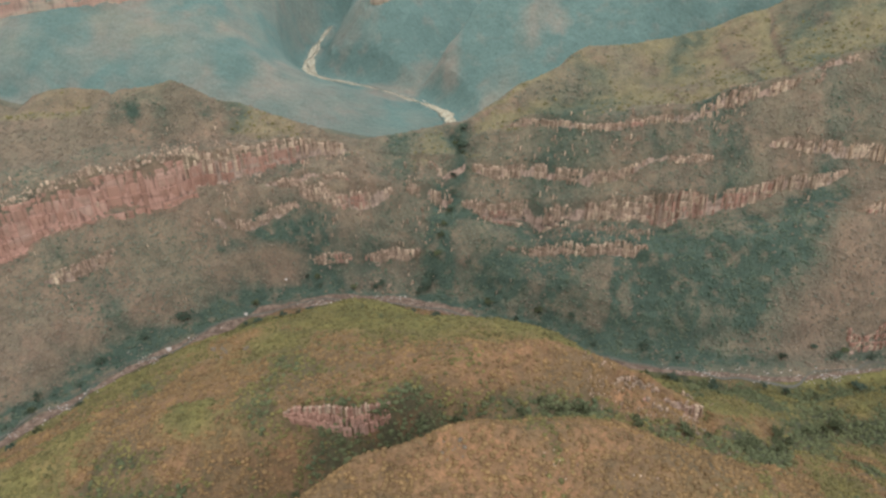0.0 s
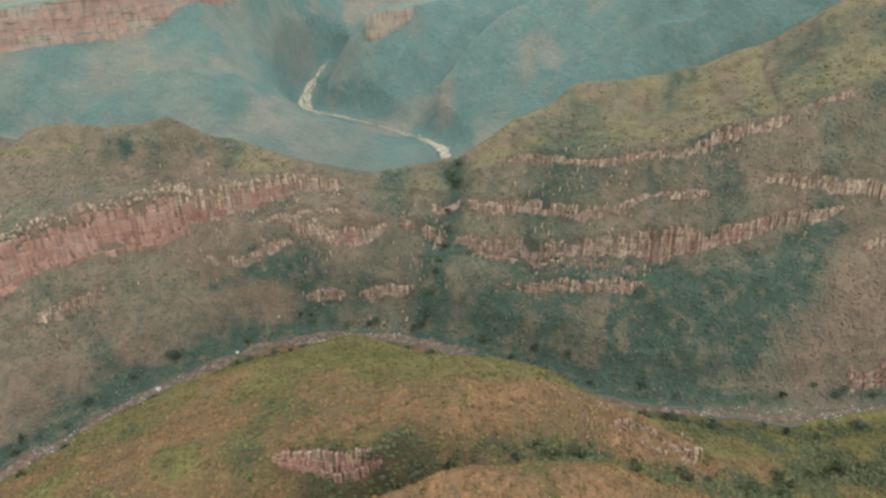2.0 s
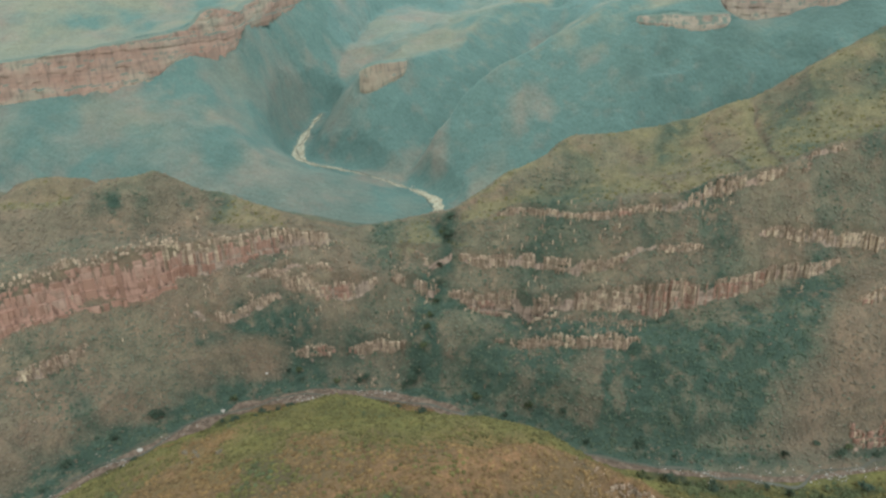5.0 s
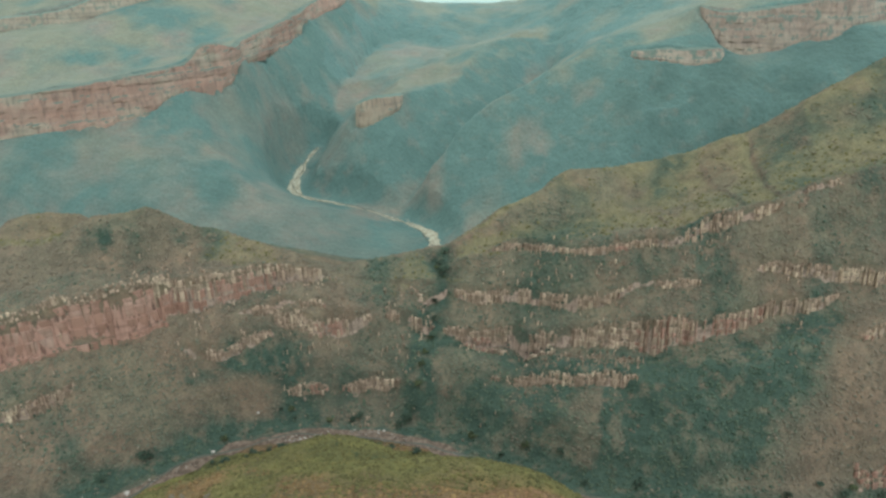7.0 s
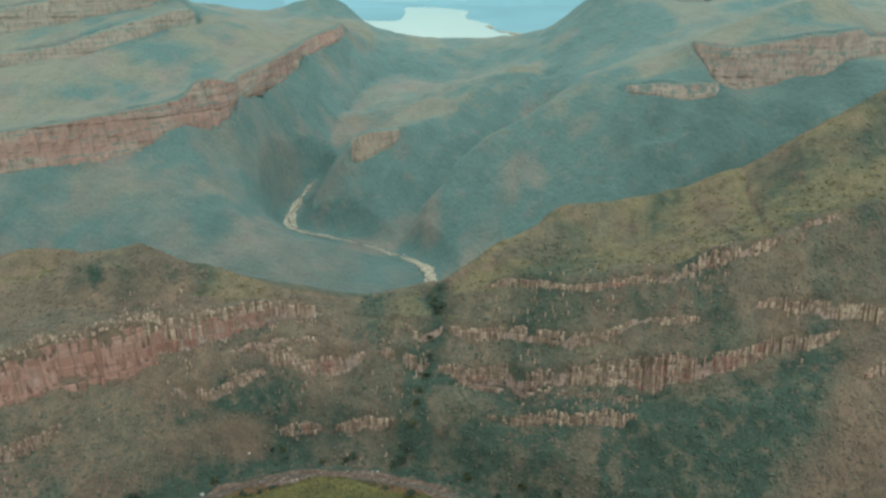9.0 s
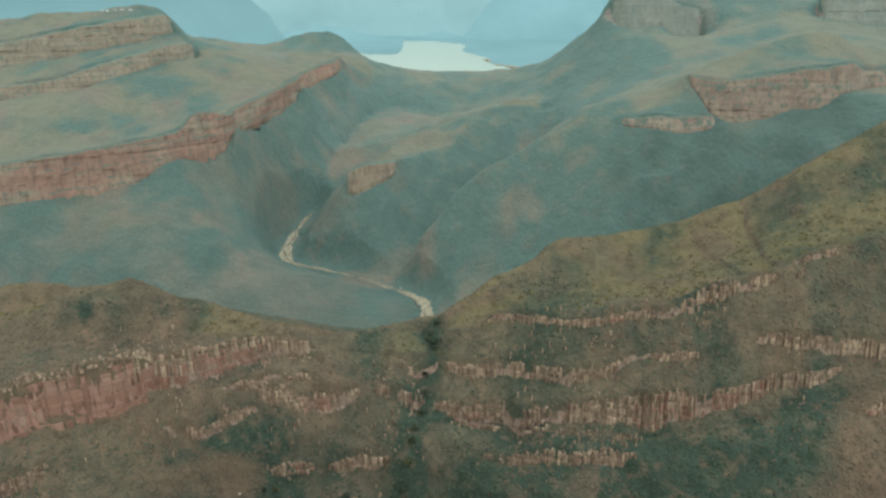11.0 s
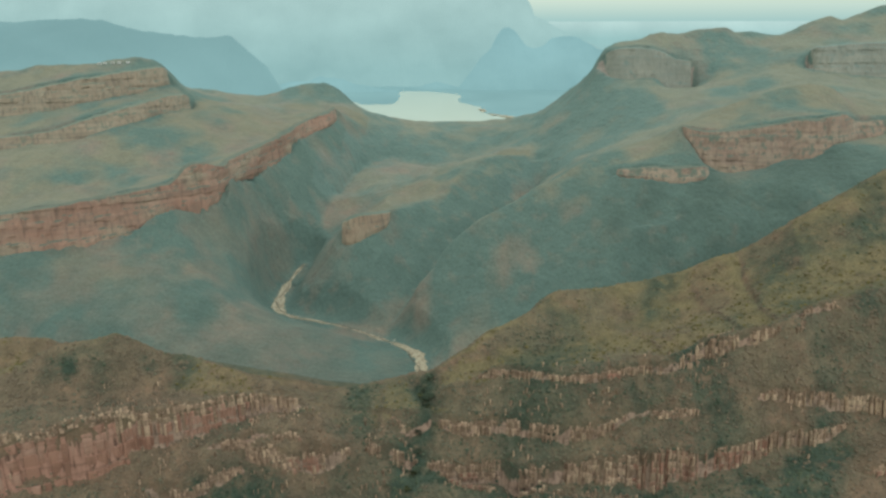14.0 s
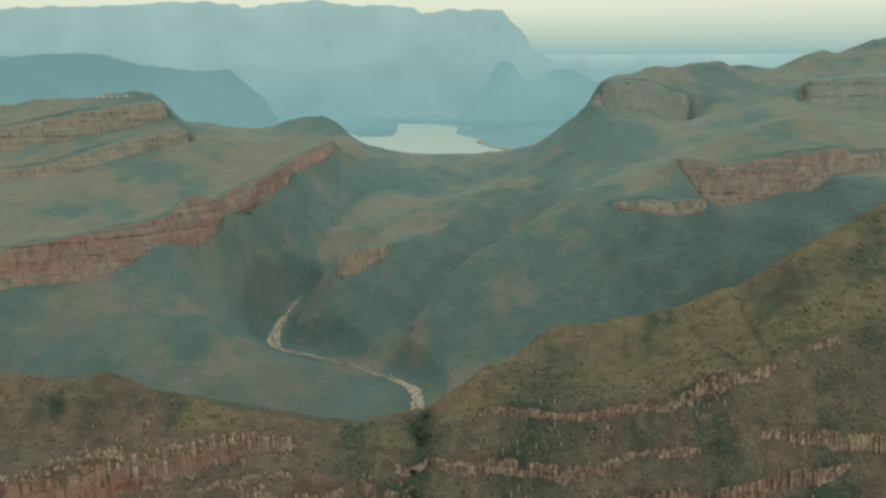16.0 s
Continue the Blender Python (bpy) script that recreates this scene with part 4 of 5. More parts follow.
def ribbon(name, points, widths, lift, mat, sway=0.0, seed=1, cross=7):
    """A bed that follows a line, as wide at each point as widths say, with ragged banks."""
    full = smooth_line([(x, y, z + 1000 * w) for (x, y, z), w in zip(points, widths)], 2.0)
    p, width = smooth_line(points, 2.0), None
    width = np.interp(np.linspace(0, 1, len(p)), np.linspace(0, 1, len(full)), full[:, 2]) / 1000
    t = np.gradient(p, axis=0)
    side = np.stack([-t[:, 1], t[:, 0], t[:, 0] * 0], 1) / np.linalg.norm(t[:, :2], axis=1)[:, None]
    p = p + side * (sway * rough(p[:, 0], p[:, 1], 40, seed, 2))[:, None]
    w = width * np.clip(1 + 0.55 * rough(p[:, 0], p[:, 1], 18, seed + 1, 4), 0.15, 2)
    rows = [p + side * (w * (c / (cross - 1) - 0.5))[:, None] for c in range(cross)]
    v = np.stack(rows, 1)
    v[..., 2] += lift + 0.12 * rough(v[..., 0], v[..., 1], 4, seed + 2, 2)
    n = len(p)
    f = [(i * cross + c, i * cross + c + 1, (i + 1) * cross + c + 1, (i + 1) * cross + c) for i in range(n - 1) for c in range(cross - 1)]
    me = bpy.data.meshes.new(name)
    me.from_pydata(v.reshape(-1, 3), [], f)
    me.shade_smooth()
    me.materials.append(mat)
    return new(name, me)


NEAR_RIVER, FAR_RIVER = LINES["river_near"][1], LINES["river_far"][1]
tagged(ribbon("riverbed", NEAR_RIVER, [8, 8, 8, 8, 6, 8, 13, 12, 8, 4.5, 3.5, 3, 3, 3, 4, 5], -0.25, GRAVEL, 2, 3), "stony reddish riverbed winding round the spur", "riverbed", kind="structure")
tagged(ribbon("river_water", NEAR_RIVER, [2.2] * 16, 0.05, WATER, 9, 7), "narrow dark water among stones in the riverbed", "water", kind="structure")
tagged(ribbon("riverbed_far", FAR_RIVER, [15, 19, 18, 5, 1.6, 4, 10, 12, 13, 17, 12, 5], -0.25, SAND, 2, 13), "pale sandy riverbed between wooded slopes", "riverbed", kind="structure")
tagged(ribbon("stream", FAR_RIVER, [1.2] * 12, 0.05, WATER, 8, 17), "thin stream in the pale sandy riverbed", "water", kind="structure")

tagged(ribbon("beach", [(262, 3330, 61), (305, 3200, 61), (350, 3080, 61), (390, 2990, 61)], [20, 60, 90, 30], 1.5, SAND, 5, 23), "tan sandy beach on the lake shore", "beach", kind="structure")

bm = bmesh.new()
bmesh.ops.create_grid(bm, x_segments=40, y_segments=60, size=1)
for v in bm.verts:
    v.co = Vector((v.co.x * 900, 3250 + v.co.y * 950, 60))
me = bpy.data.meshes.new("lake")
bm.to_mesh(me)
bm.free()
me.materials.append(LAKE)
tagged(new("lake", me), "calm silvery lake between hazy mountains", "lake", kind="structure")


# ---- the distance ----
def far_wall(name, y, outline, mat, label, seed, uneven=7.0):
    """A far mountain wall with a folded face under its skyline."""
    xs = np.arange(outline[0][0], outline[-1][0] + 1, 14.0)
    top = np.interp(xs, [p[0] for p in outline], [p[1] for p in outline])
    top = top + uneven * rough(xs, xs * 0, 90, seed, 4)
    levels = np.linspace(0, 1, 40)
    X = np.repeat(xs[None], 40, 0)
    Zs = top[None] * levels[:, None]
    Y = y - 160 * (1 - levels[:, None]) ** 1.5 + 25 * rough(X, Zs * 0.5, 120, seed + 3, 4)
    me = bpy.data.meshes.new(name)
    n = len(xs)
    f = [(r * n + c, r * n + c + 1, (r + 1) * n + c + 1, (r + 1) * n + c) for r in range(39) for c in range(n - 1)]
    me.from_pydata(np.stack([X, Y, Zs], 2).reshape(-1, 3), [], f)
    me.shade_smooth()
    me.materials.append(mat)
    return tagged(new(name, me), label, "backdrop", kind="structure")


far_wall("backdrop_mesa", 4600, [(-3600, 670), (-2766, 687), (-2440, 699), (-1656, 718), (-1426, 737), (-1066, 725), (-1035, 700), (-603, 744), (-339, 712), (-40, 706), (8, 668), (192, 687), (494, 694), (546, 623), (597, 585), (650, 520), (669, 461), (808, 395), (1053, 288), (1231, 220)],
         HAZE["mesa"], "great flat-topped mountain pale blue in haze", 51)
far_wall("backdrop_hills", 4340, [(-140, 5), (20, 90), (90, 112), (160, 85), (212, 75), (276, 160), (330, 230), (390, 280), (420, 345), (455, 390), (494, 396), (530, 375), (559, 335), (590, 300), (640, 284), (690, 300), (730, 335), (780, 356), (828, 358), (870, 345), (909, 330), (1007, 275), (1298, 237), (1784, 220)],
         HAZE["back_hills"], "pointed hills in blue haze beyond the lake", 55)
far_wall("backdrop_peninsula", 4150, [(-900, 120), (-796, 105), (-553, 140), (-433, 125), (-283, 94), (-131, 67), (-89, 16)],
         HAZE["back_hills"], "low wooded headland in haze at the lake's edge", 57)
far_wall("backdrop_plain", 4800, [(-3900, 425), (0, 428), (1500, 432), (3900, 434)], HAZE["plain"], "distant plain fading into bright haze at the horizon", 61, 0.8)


# ---- rock columns on the cliffs ----
def block_mesh(seed):
    """A jointed sandstone block, its face towards -y, with worn edges."""
    r = random.Random(seed)
    bm = bmesh.new()
    rings = []
    for z, w, f in ((-0.02, 0.5, 0.0), (0.95, r.uniform(0.46, 0.5), r.uniform(0.0, 0.05)), (1.0, r.uniform(0.41, 0.48), r.uniform(0.06, 0.14))):
        nose = r.uniform(0.02, 0.1)
        rings.append([bm.verts.new((x + r.uniform(-0.04, 0.04), y, z + r.uniform(-0.03, 0.03)))
                      for x, y in ((-w, 1.0), (-w, f + nose), (-0.5 * w, f + r.uniform(-0.03, 0.03)), (0.45 * w, f + r.uniform(-0.03, 0.03)), (w, f + nose * 0.7), (w, 1.0))])
    for a, b in zip(rings, rings[1:]):
        for i in range(6):
            bm.faces.new((a[i], a[(i + 1) % 6], b[(i + 1) % 6], b[i]))
    bm.faces.new(rings[-1])
    me = bpy.data.meshes.new("rock_column")
    bm.to_mesh(me)
    bm.free()
    return me


def joined(name, meshes, placements, mat, label, category, parent=None):
    """Many small pieces in one mesh: placements of (which mesh, place, turn, size x, y, z)."""
    bases = []
    for me in meshes:
        me.calc_loop_triangles()
        v = np.empty(len(me.vertices) * 3)
        me.vertices.foreach_get("co", v)
        f = np.empty(len(me.loop_triangles) * 3, np.int32)
        me.loop_triangles.foreach_get("vertices", f)
        bases.append((v.reshape(-1, 3), f.reshape(-1, 3)))
    vs, fs, start = [], [], 0
    for which, (px, py, pz), turn, sx, sy, sz in placements:
        v, f = bases[which]
        c, s = math.cos(turn), math.sin(turn)
        x, y = v[:, 0] * sx, v[:, 1] * sy
        vs.append(np.stack([px + c * x - s * y, py + s * x + c * y, pz + v[:, 2] * sz], 1))
        fs.append(f + start)
        start += len(v)
    return mesh_object(name, np.concatenate(vs), np.concatenate(fs), mat, label, category, parent)


def mesh_object(name, v, f, mat, label, category, parent=None):
    me = bpy.data.meshes.new(name)
    me.vertices.add(len(v))
    me.vertices.foreach_set("co", v.astype(np.float32).ravel())
    me.loops.add(len(f) * 3)
    me.loops.foreach_set("vertex_index", f.astype(np.int32).ravel())
    me.polygons.add(len(f))
    me.polygons.foreach_set("loop_start", np.arange(0, len(f) * 3, 3, dtype=np.int32))
    me.update(calc_edges=True)
    me.materials.append(mat)
    ob = tagged(new(name, me), label, category, kind="stuff")
    ob.parent = parent
    return ob


BLOCKS = {mat.name: [block_mesh(k) for k in range(8)] for mat in (STONE, RED_STONE)}
for mat in (STONE, RED_STONE):
    for me in BLOCKS[mat.name]:
        me.materials.append(mat)
rng = random.Random(5)


def stand_blocks():
    """Jointed blocks bed upon bed along every cliff of the ridge and near hills: the nearest as parts of their ridge, the rest joined."""
    rest, count = {STONE.name: [], RED_STONE.name: []}, {}
    for number, points in enumerate(BANDS):
        line = np.array(points, float)
        run = np.concatenate([[0], np.cumsum(np.hypot(np.diff(line[:, 0]), np.diff(line[:, 1])))])
        s, starts, widths = 0.0, [], []
        while s < run[-1]:
            w = rng.choice((0.9, 1.4, 2.2, 3.6) if number == 0 else (0.6, 0.9, 1.2, 1.7, 2.6)) * rng.uniform(0.8, 1.2)
            if number == 0 and np.interp(s, run, line[:, 0]) < -240:
                w *= 3.2
            starts.append(s + w / 2)
            widths.append(w)
            s += w * rng.uniform(0.95, 1.12)
        at = np.array(starts)
        x, y, fall = (np.interp(at, run, line[:, k]) for k in range(3))
        dx, dy = (np.interp(at + 4, run, line[:, k]) - np.interp(at - 4, run, line[:, k]) for k in (0, 1))
        size = np.maximum(np.hypot(dx, dy), 1e-6)
        dx, dy = dx / size, dy / size
        step = 0.5
        reach = np.arange(-30, 31) * step
        h = height_at(x[:, None] - dy[:, None] * reach, y[:, None] + dx[:, None] * reach)
        keep = rough(x, y, 22, 45, 3)
        # foot and rim of the wall, evened out along it
        rising = np.maximum.accumulate(h, axis=1) + np.arange(61) * 1e-4
        found = np.stack([h[:, 30] - 0.42 * fall, h[:, 30] + 0.38 * fall], 1)
        for i, p in enumerate(h):
            if number in (8, 12, 13):
                break
            slope = np.diff(p) / step
            c = int(np.convolve(slope, np.ones(5) / 5, "same")[14:-14].argmax()) + 14
            low = high = c
            while low > 0 and slope[low - 1] > 1.0 and p[c] - p[low - 1] < 0.5 * fall[i]:
                low -= 1
            while high < len(slope) - 1 and slope[high + 1] > 1.0 and p[high + 2] - p[c] < 0.42 * fall[i]:
                high += 1
            found[i] = p[low], p[high + 1]
        spread = np.exp(-0.5 * ((at[:, None] - at[None]) / 4.5) ** 2)
        even = (spread @ found) / spread.sum(1)[:, None]
        # beds of stone lie level along the whole band
        beds_at, z = [], even[:, 0].min() - 20
        while z < even[:, 1].max() + 30:
            z += rng.uniform(5, 14) if number == 0 else rng.uniform(2.5, 7.5)
            beds_at.append(z)
        for i in range(len(at)):
            if fall[i] < 3 or keep[i] < (-0.9 if number in (0, 4, 5, 6, 7, 17) else -0.6) or rng.random() < 0.07:
                continue
            foot, rim = even[i]
            if rim - foot < 2.5:
                continue
            smooth = number == 0 and x[i] < -235
            proud = 0.1 + (0.9 if smooth else 2.6) * rng.random() ** 2.2
            cuts = [foot] + [q + rng.uniform(-0.4, 0.4) for q in beds_at if foot + 1.5 < q < rim - 1.5] + [rim - (0.12 if number == 0 else 0.3) * (rim - foot) * rng.random() ** 3 + rng.uniform(-0.6, 0.5) - (4.5 if smooth else 0)]
            cuts = [(q - foot) / (rim - foot) for q in cuts]
            beds = len(cuts) - 1
            for k in range(beds):
                z0, z1 = foot + (rim - foot) * cuts[k] - (1.0 if k == 0 else 0.0), foot + (rim - foot) * cuts[k + 1]
                if z1 - z0 < 0.6 or (k < beds - 1 and rng.random() < 0.08):
                    continue
                front = float(np.clip(np.interp((z0 + z1) / 2, rising[i], reach), -9, 9)) - proud - rng.uniform(0, 0.3)
                px, py = x[i] - dy[i] * front, y[i] + dx[i] * front
                if number in (12, 16):
                    mat = RED_STONE if rng.random() < 0.6 else STONE
                elif number == 0:
                    mat = RED_STONE if smooth or (px < -130 and z1 - foot < (0.5 + 0.35 * rng.random()) * (rim - foot)) else STONE
                elif number == 4 and 190 < px < 300:
                    mat = RED_STONE if k < beds - 1 and rng.random() < 0.4 else STONE
                else:
                    mat = RED_STONE if rough(np.array([px]), np.array([py]), 45, 47, 2)[0] > 0.55 and k < beds - 1 and rng.random() < 0.6 else STONE
                wide, deep = widths[i] * rng.uniform(0.85, 1.05), 2.2
                m = (rng.randrange(8), (px, py, z0), math.atan2(dy[i], dx[i]) + rng.uniform(-0.06, 0.06), wide, deep, z1 - z0)
                side = "ridge_left" if px < -5 else "ridge_right"
                if 480 < py < 700 and -330 < px < 330 and count.get(side, 0) < 290 and rng.random() < 0.2:
                    count[side] = count.get(side, 0) + 1
                    ob = new("rock_column", BLOCKS[mat.name][m[0]])
                    ob.parent = LAND[side]
                    ob.matrix_basis = pose(*m[1], 0, 0, math.degrees(m[2])) @ Matrix.Diagonal((m[3], m[4], m[5], 1))
                else:
                    rest[mat.name].append(m)
    # a ragged pale bed caps the smooth red wall at the western end of the long cliff
    line = np.array(BANDS[0], float)
    for row in (0.0, 2.2, 4.6):
        px = -393.0
        while px < -225:
            wide = rng.choice((0.8, 1.3, 2.0, 3.0)) * rng.uniform(0.8, 1.2)
            px += wide * rng.uniform(0.8, 1.2)
            py = float(np.interp(px, line[:, 0], line[:, 1]))
            across = np.linspace(-12, 14, 53)
            high = height_at(px - 0.75 * across, py + 0.65 * across)
            k = int(np.argmax(np.convolve(np.diff(high), np.ones(7) / 7, "same")[4:-4])) + 4
            while k < 51 and high[k + 1] - high[k] > 0.45:
                k += 1
            if rng.random() < 0.22:
                continue
            back = across[k] - 3.2 + 0.5 * row
            rest[STONE.name].append((rng.randrange(8), (px - 0.75 * back, py + 0.65 * back, float(high[k]) - 6.0 + row), math.atan2(0.6, 0.8) + rng.uniform(-0.1, 0.1), wide, 2.4, rng.uniform(1.6, 3.4)))
    # the small scar on the near spur: three stepped rows of columns
    a, b = (np.array(LINES[k][1], float) for k in ("scar_foot", "scar_rim"))
    run = np.concatenate([[0], np.cumsum(np.hypot(np.diff(a[:, 0]), np.diff(a[:, 1])))])
    for row in (0.0, 0.33, 0.66):
        s = 1.0
        while s < run[-1] - 1:
            wide = rng.choice((0.5, 0.8, 1.2, 1.8)) * rng.uniform(0.8, 1.2)
            low, high = (np.array([np.interp(s, run, q[:, k]) for k in range(3)]) for q in (a, b))
            foot, tall = low + (high - low) * row, (high - low)[2]
            if tall > 2 and rng.random() < 0.9:
                near = np.interp(s + 2, run, a[:, 1]) - np.interp(s - 2, run, a[:, 1])
                mat = RED_STONE if row < 0.5 or rng.random() < 0.4 else STONE
                rest[mat.name].append((rng.randrange(8), (foot[0], foot[1] - 0.8 - rng.random() * 0.9, foot[2] - 1.2), math.atan2(near, 4.0) + rng.uniform(-0.08, 0.08), wide, 2.4, 1.2 + tall * rng.uniform(0.32, 0.46)))
            s += wide * rng.uniform(0.9, 1.1)
    # single blocks standing out of the scrub
    for x0, x1, y0, y1, number in ((-260, 0, 560, 640, 600), (30, 330, 560, 640, 420), (88, 185, 308, 348, 420), (50, 200, 232, 252, 60), (-400, -230, 470, 560, 120), (-110, 10, 552, 580, 90), (40, 190, 535, 565, 120)):
        for _ in range(number):
            px, py = rng.uniform(x0, x1), rng.uniform(y0, y1)
            if float(rough(np.array([px]), np.array([py]), 30, 91, 2)[0]) < rng.uniform(-0.4, 0.6):
                continue
            pz = float(height_at(np.array([px]), np.array([py]))[0])
            wide = rng.uniform(0.5, 1.5) if py > 450 else rng.uniform(0.35, 0.9)
            rest[STONE.name].append((rng.randrange(8), (px, py, pz - 0.6), rng.uniform(0, 6.3), wide, wide, rng.uniform(1.5, 5.5) if py > 450 else rng.uniform(1.0, 2.8)))
    joined("rock_outcrop", BLOCKS[STONE.name], rest[STONE.name], STONE, "broken upright cream and pink sandstone blocks", "rock")
    joined("rock_outcrop", BLOCKS[RED_STONE.name], rest[RED_STONE.name], RED_STONE, "rust-red jointed sandstone blocks of the cliffs", "rock")


def raise_walls():
    """The far walls: weathered faces between rim and foot, stepped bed by bed and split by joints, a part for each buttress."""
    for number, (owner_, rim, foot, bed) in enumerate(WALLS):
        a, b = np.array(LINES[foot][1], float), np.array(LINES[rim][1], float)
        run = np.concatenate([[0], np.cumsum(np.hypot(*np.diff((a + b)[:, :2] / 2, axis=0).T))])
        step = 4.0 if owner_ == "dome" else 2.2
        at = np.arange(0, run[-1], step)
        low, high = (np.stack([np.interp(at, run, q[:, k]) for k in range(3)], 1) for q in (a, b))
        spread = np.exp(-0.5 * ((at[:, None] - at[None]) / 7) ** 2)
        spread /= spread.sum(1)[:, None]
        low, high = spread @ low, spread @ high
        turn = np.exp(-0.5 * ((at[:, None] - at[None]) / 24) ** 2)
        t = np.gradient((turn / turn.sum(1)[:, None]) @ ((low + high) / 2), axis=0)
        out = np.stack([t[:, 1], -t[:, 0]], 1) / np.hypot(t[:, 0], t[:, 1])[:, None]
        tall = np.maximum(high[:, 2] - low[:, 2], 1)
        levels = int(np.clip(tall.max() / 1.6, 8, 60))
        v = np.linspace(-0.3, 1.0, levels)
        Z = low[:, 2, None] + tall[:, None] * v + 0.9 * rough(at, at * 0, 16, 71 + number, 3)[:, None] * v
        S, q = np.repeat(at[:, None], levels, 1), np.repeat(v[None], len(at), 0)
        # beds keep their level along the wall, and each stands out or back by its own amount
        order_ = np.random.default_rng(40 + number)
        edges = np.cumsum(order_.uniform(0.5, 1.6, 80) * bed) + low[:, 2].min() - 15
        proud = order_.uniform(-1.0, 1.0, 81)
        tilt = Z - 1.3 * rough(S, S * 0, 70, 81 + number, 2)
        k = np.searchsorted(edges, tilt.ravel()).reshape(tilt.shape)
        scale = np.clip(tall / 40, 0.35, 1.0)[:, None]
        push = 2.6 * np.clip((q + 0.3) / 0.35, 0, 1) + scale * (3.4 * rough(S, Z * 0.3, 42, 73 + number, 3) + 1.1 * rough(S + 40 * k, Z * 0.12, 9, 90 + number, 3) + 0.9 * proud[k])
        push -= 3.0 * scale * np.clip(rough(S, Z * 0.15, 26, 95 + number, 2) - 0.5, 0, 1) * 2
        taper = 60.0 if owner_ == "dome" else 18.0
        push -= (9.0 if owner_ == "dome" else 6.0) * np.clip(1 - np.minimum(S, at[-1] - S) / taper, 0, 1)
        push = np.where(q > 0.995, -7.0, push)
        X = low[:, 0, None] + (high - low)[:, 0, None] * q + out[:, 0, None] * push
        Y = low[:, 1, None] + (high - low)[:, 1, None] * q + out[:, 1, None] * push
        P = np.stack([X, Y, Z], 2)
        mat = WALL_STONE[owner_ if rim != "wall_rim" else "red"]
        cut = [0]
        while cut[-1] < len(at) - 1:
            cut.append(min(len(at) - 1, cut[-1] + order_.integers(12, 34)))
        if len(cut) > 2 and cut[-1] - cut[-2] < 8:
            cut.pop(-2)
        for i0, i1 in zip(cut, cut[1:]):
            part_ = P[i0:i1 + 1]
            n = i1 - i0 + 1
            i, j = np.meshgrid(np.arange(n - 1), np.arange(levels - 1), indexing="ij")
            f = (i * levels + j).ravel()
            me = bpy.data.meshes.new("buttress")
            me.from_pydata(part_.reshape(-1, 3), [], np.stack([f, f + levels, f + levels + 1, f + 1], 1).tolist())
            me.materials.append(mat)
            new("buttress", me).parent = LAND[owner_]


# ---- scrub ----
def bush_mesh(seed):
    r = random.Random(seed)
    bm = bmesh.new()
    bmesh.ops.create_icosphere(bm, subdivisions=1, radius=0.5)
    bmesh.ops.delete(bm, geom=[v for v in bm.verts if v.co.z < -0.4], context="VERTS")
    for v in bm.verts:
        k = r.uniform(0.6, 1.3)
        v.co = Vector((v.co.x * k, v.co.y * k, (v.co.z + 0.3) * r.uniform(0.7, 1.25)))
    me = bpy.data.meshes.new("bush")
    bm.to_mesh(me)
    bm.free()
    return me


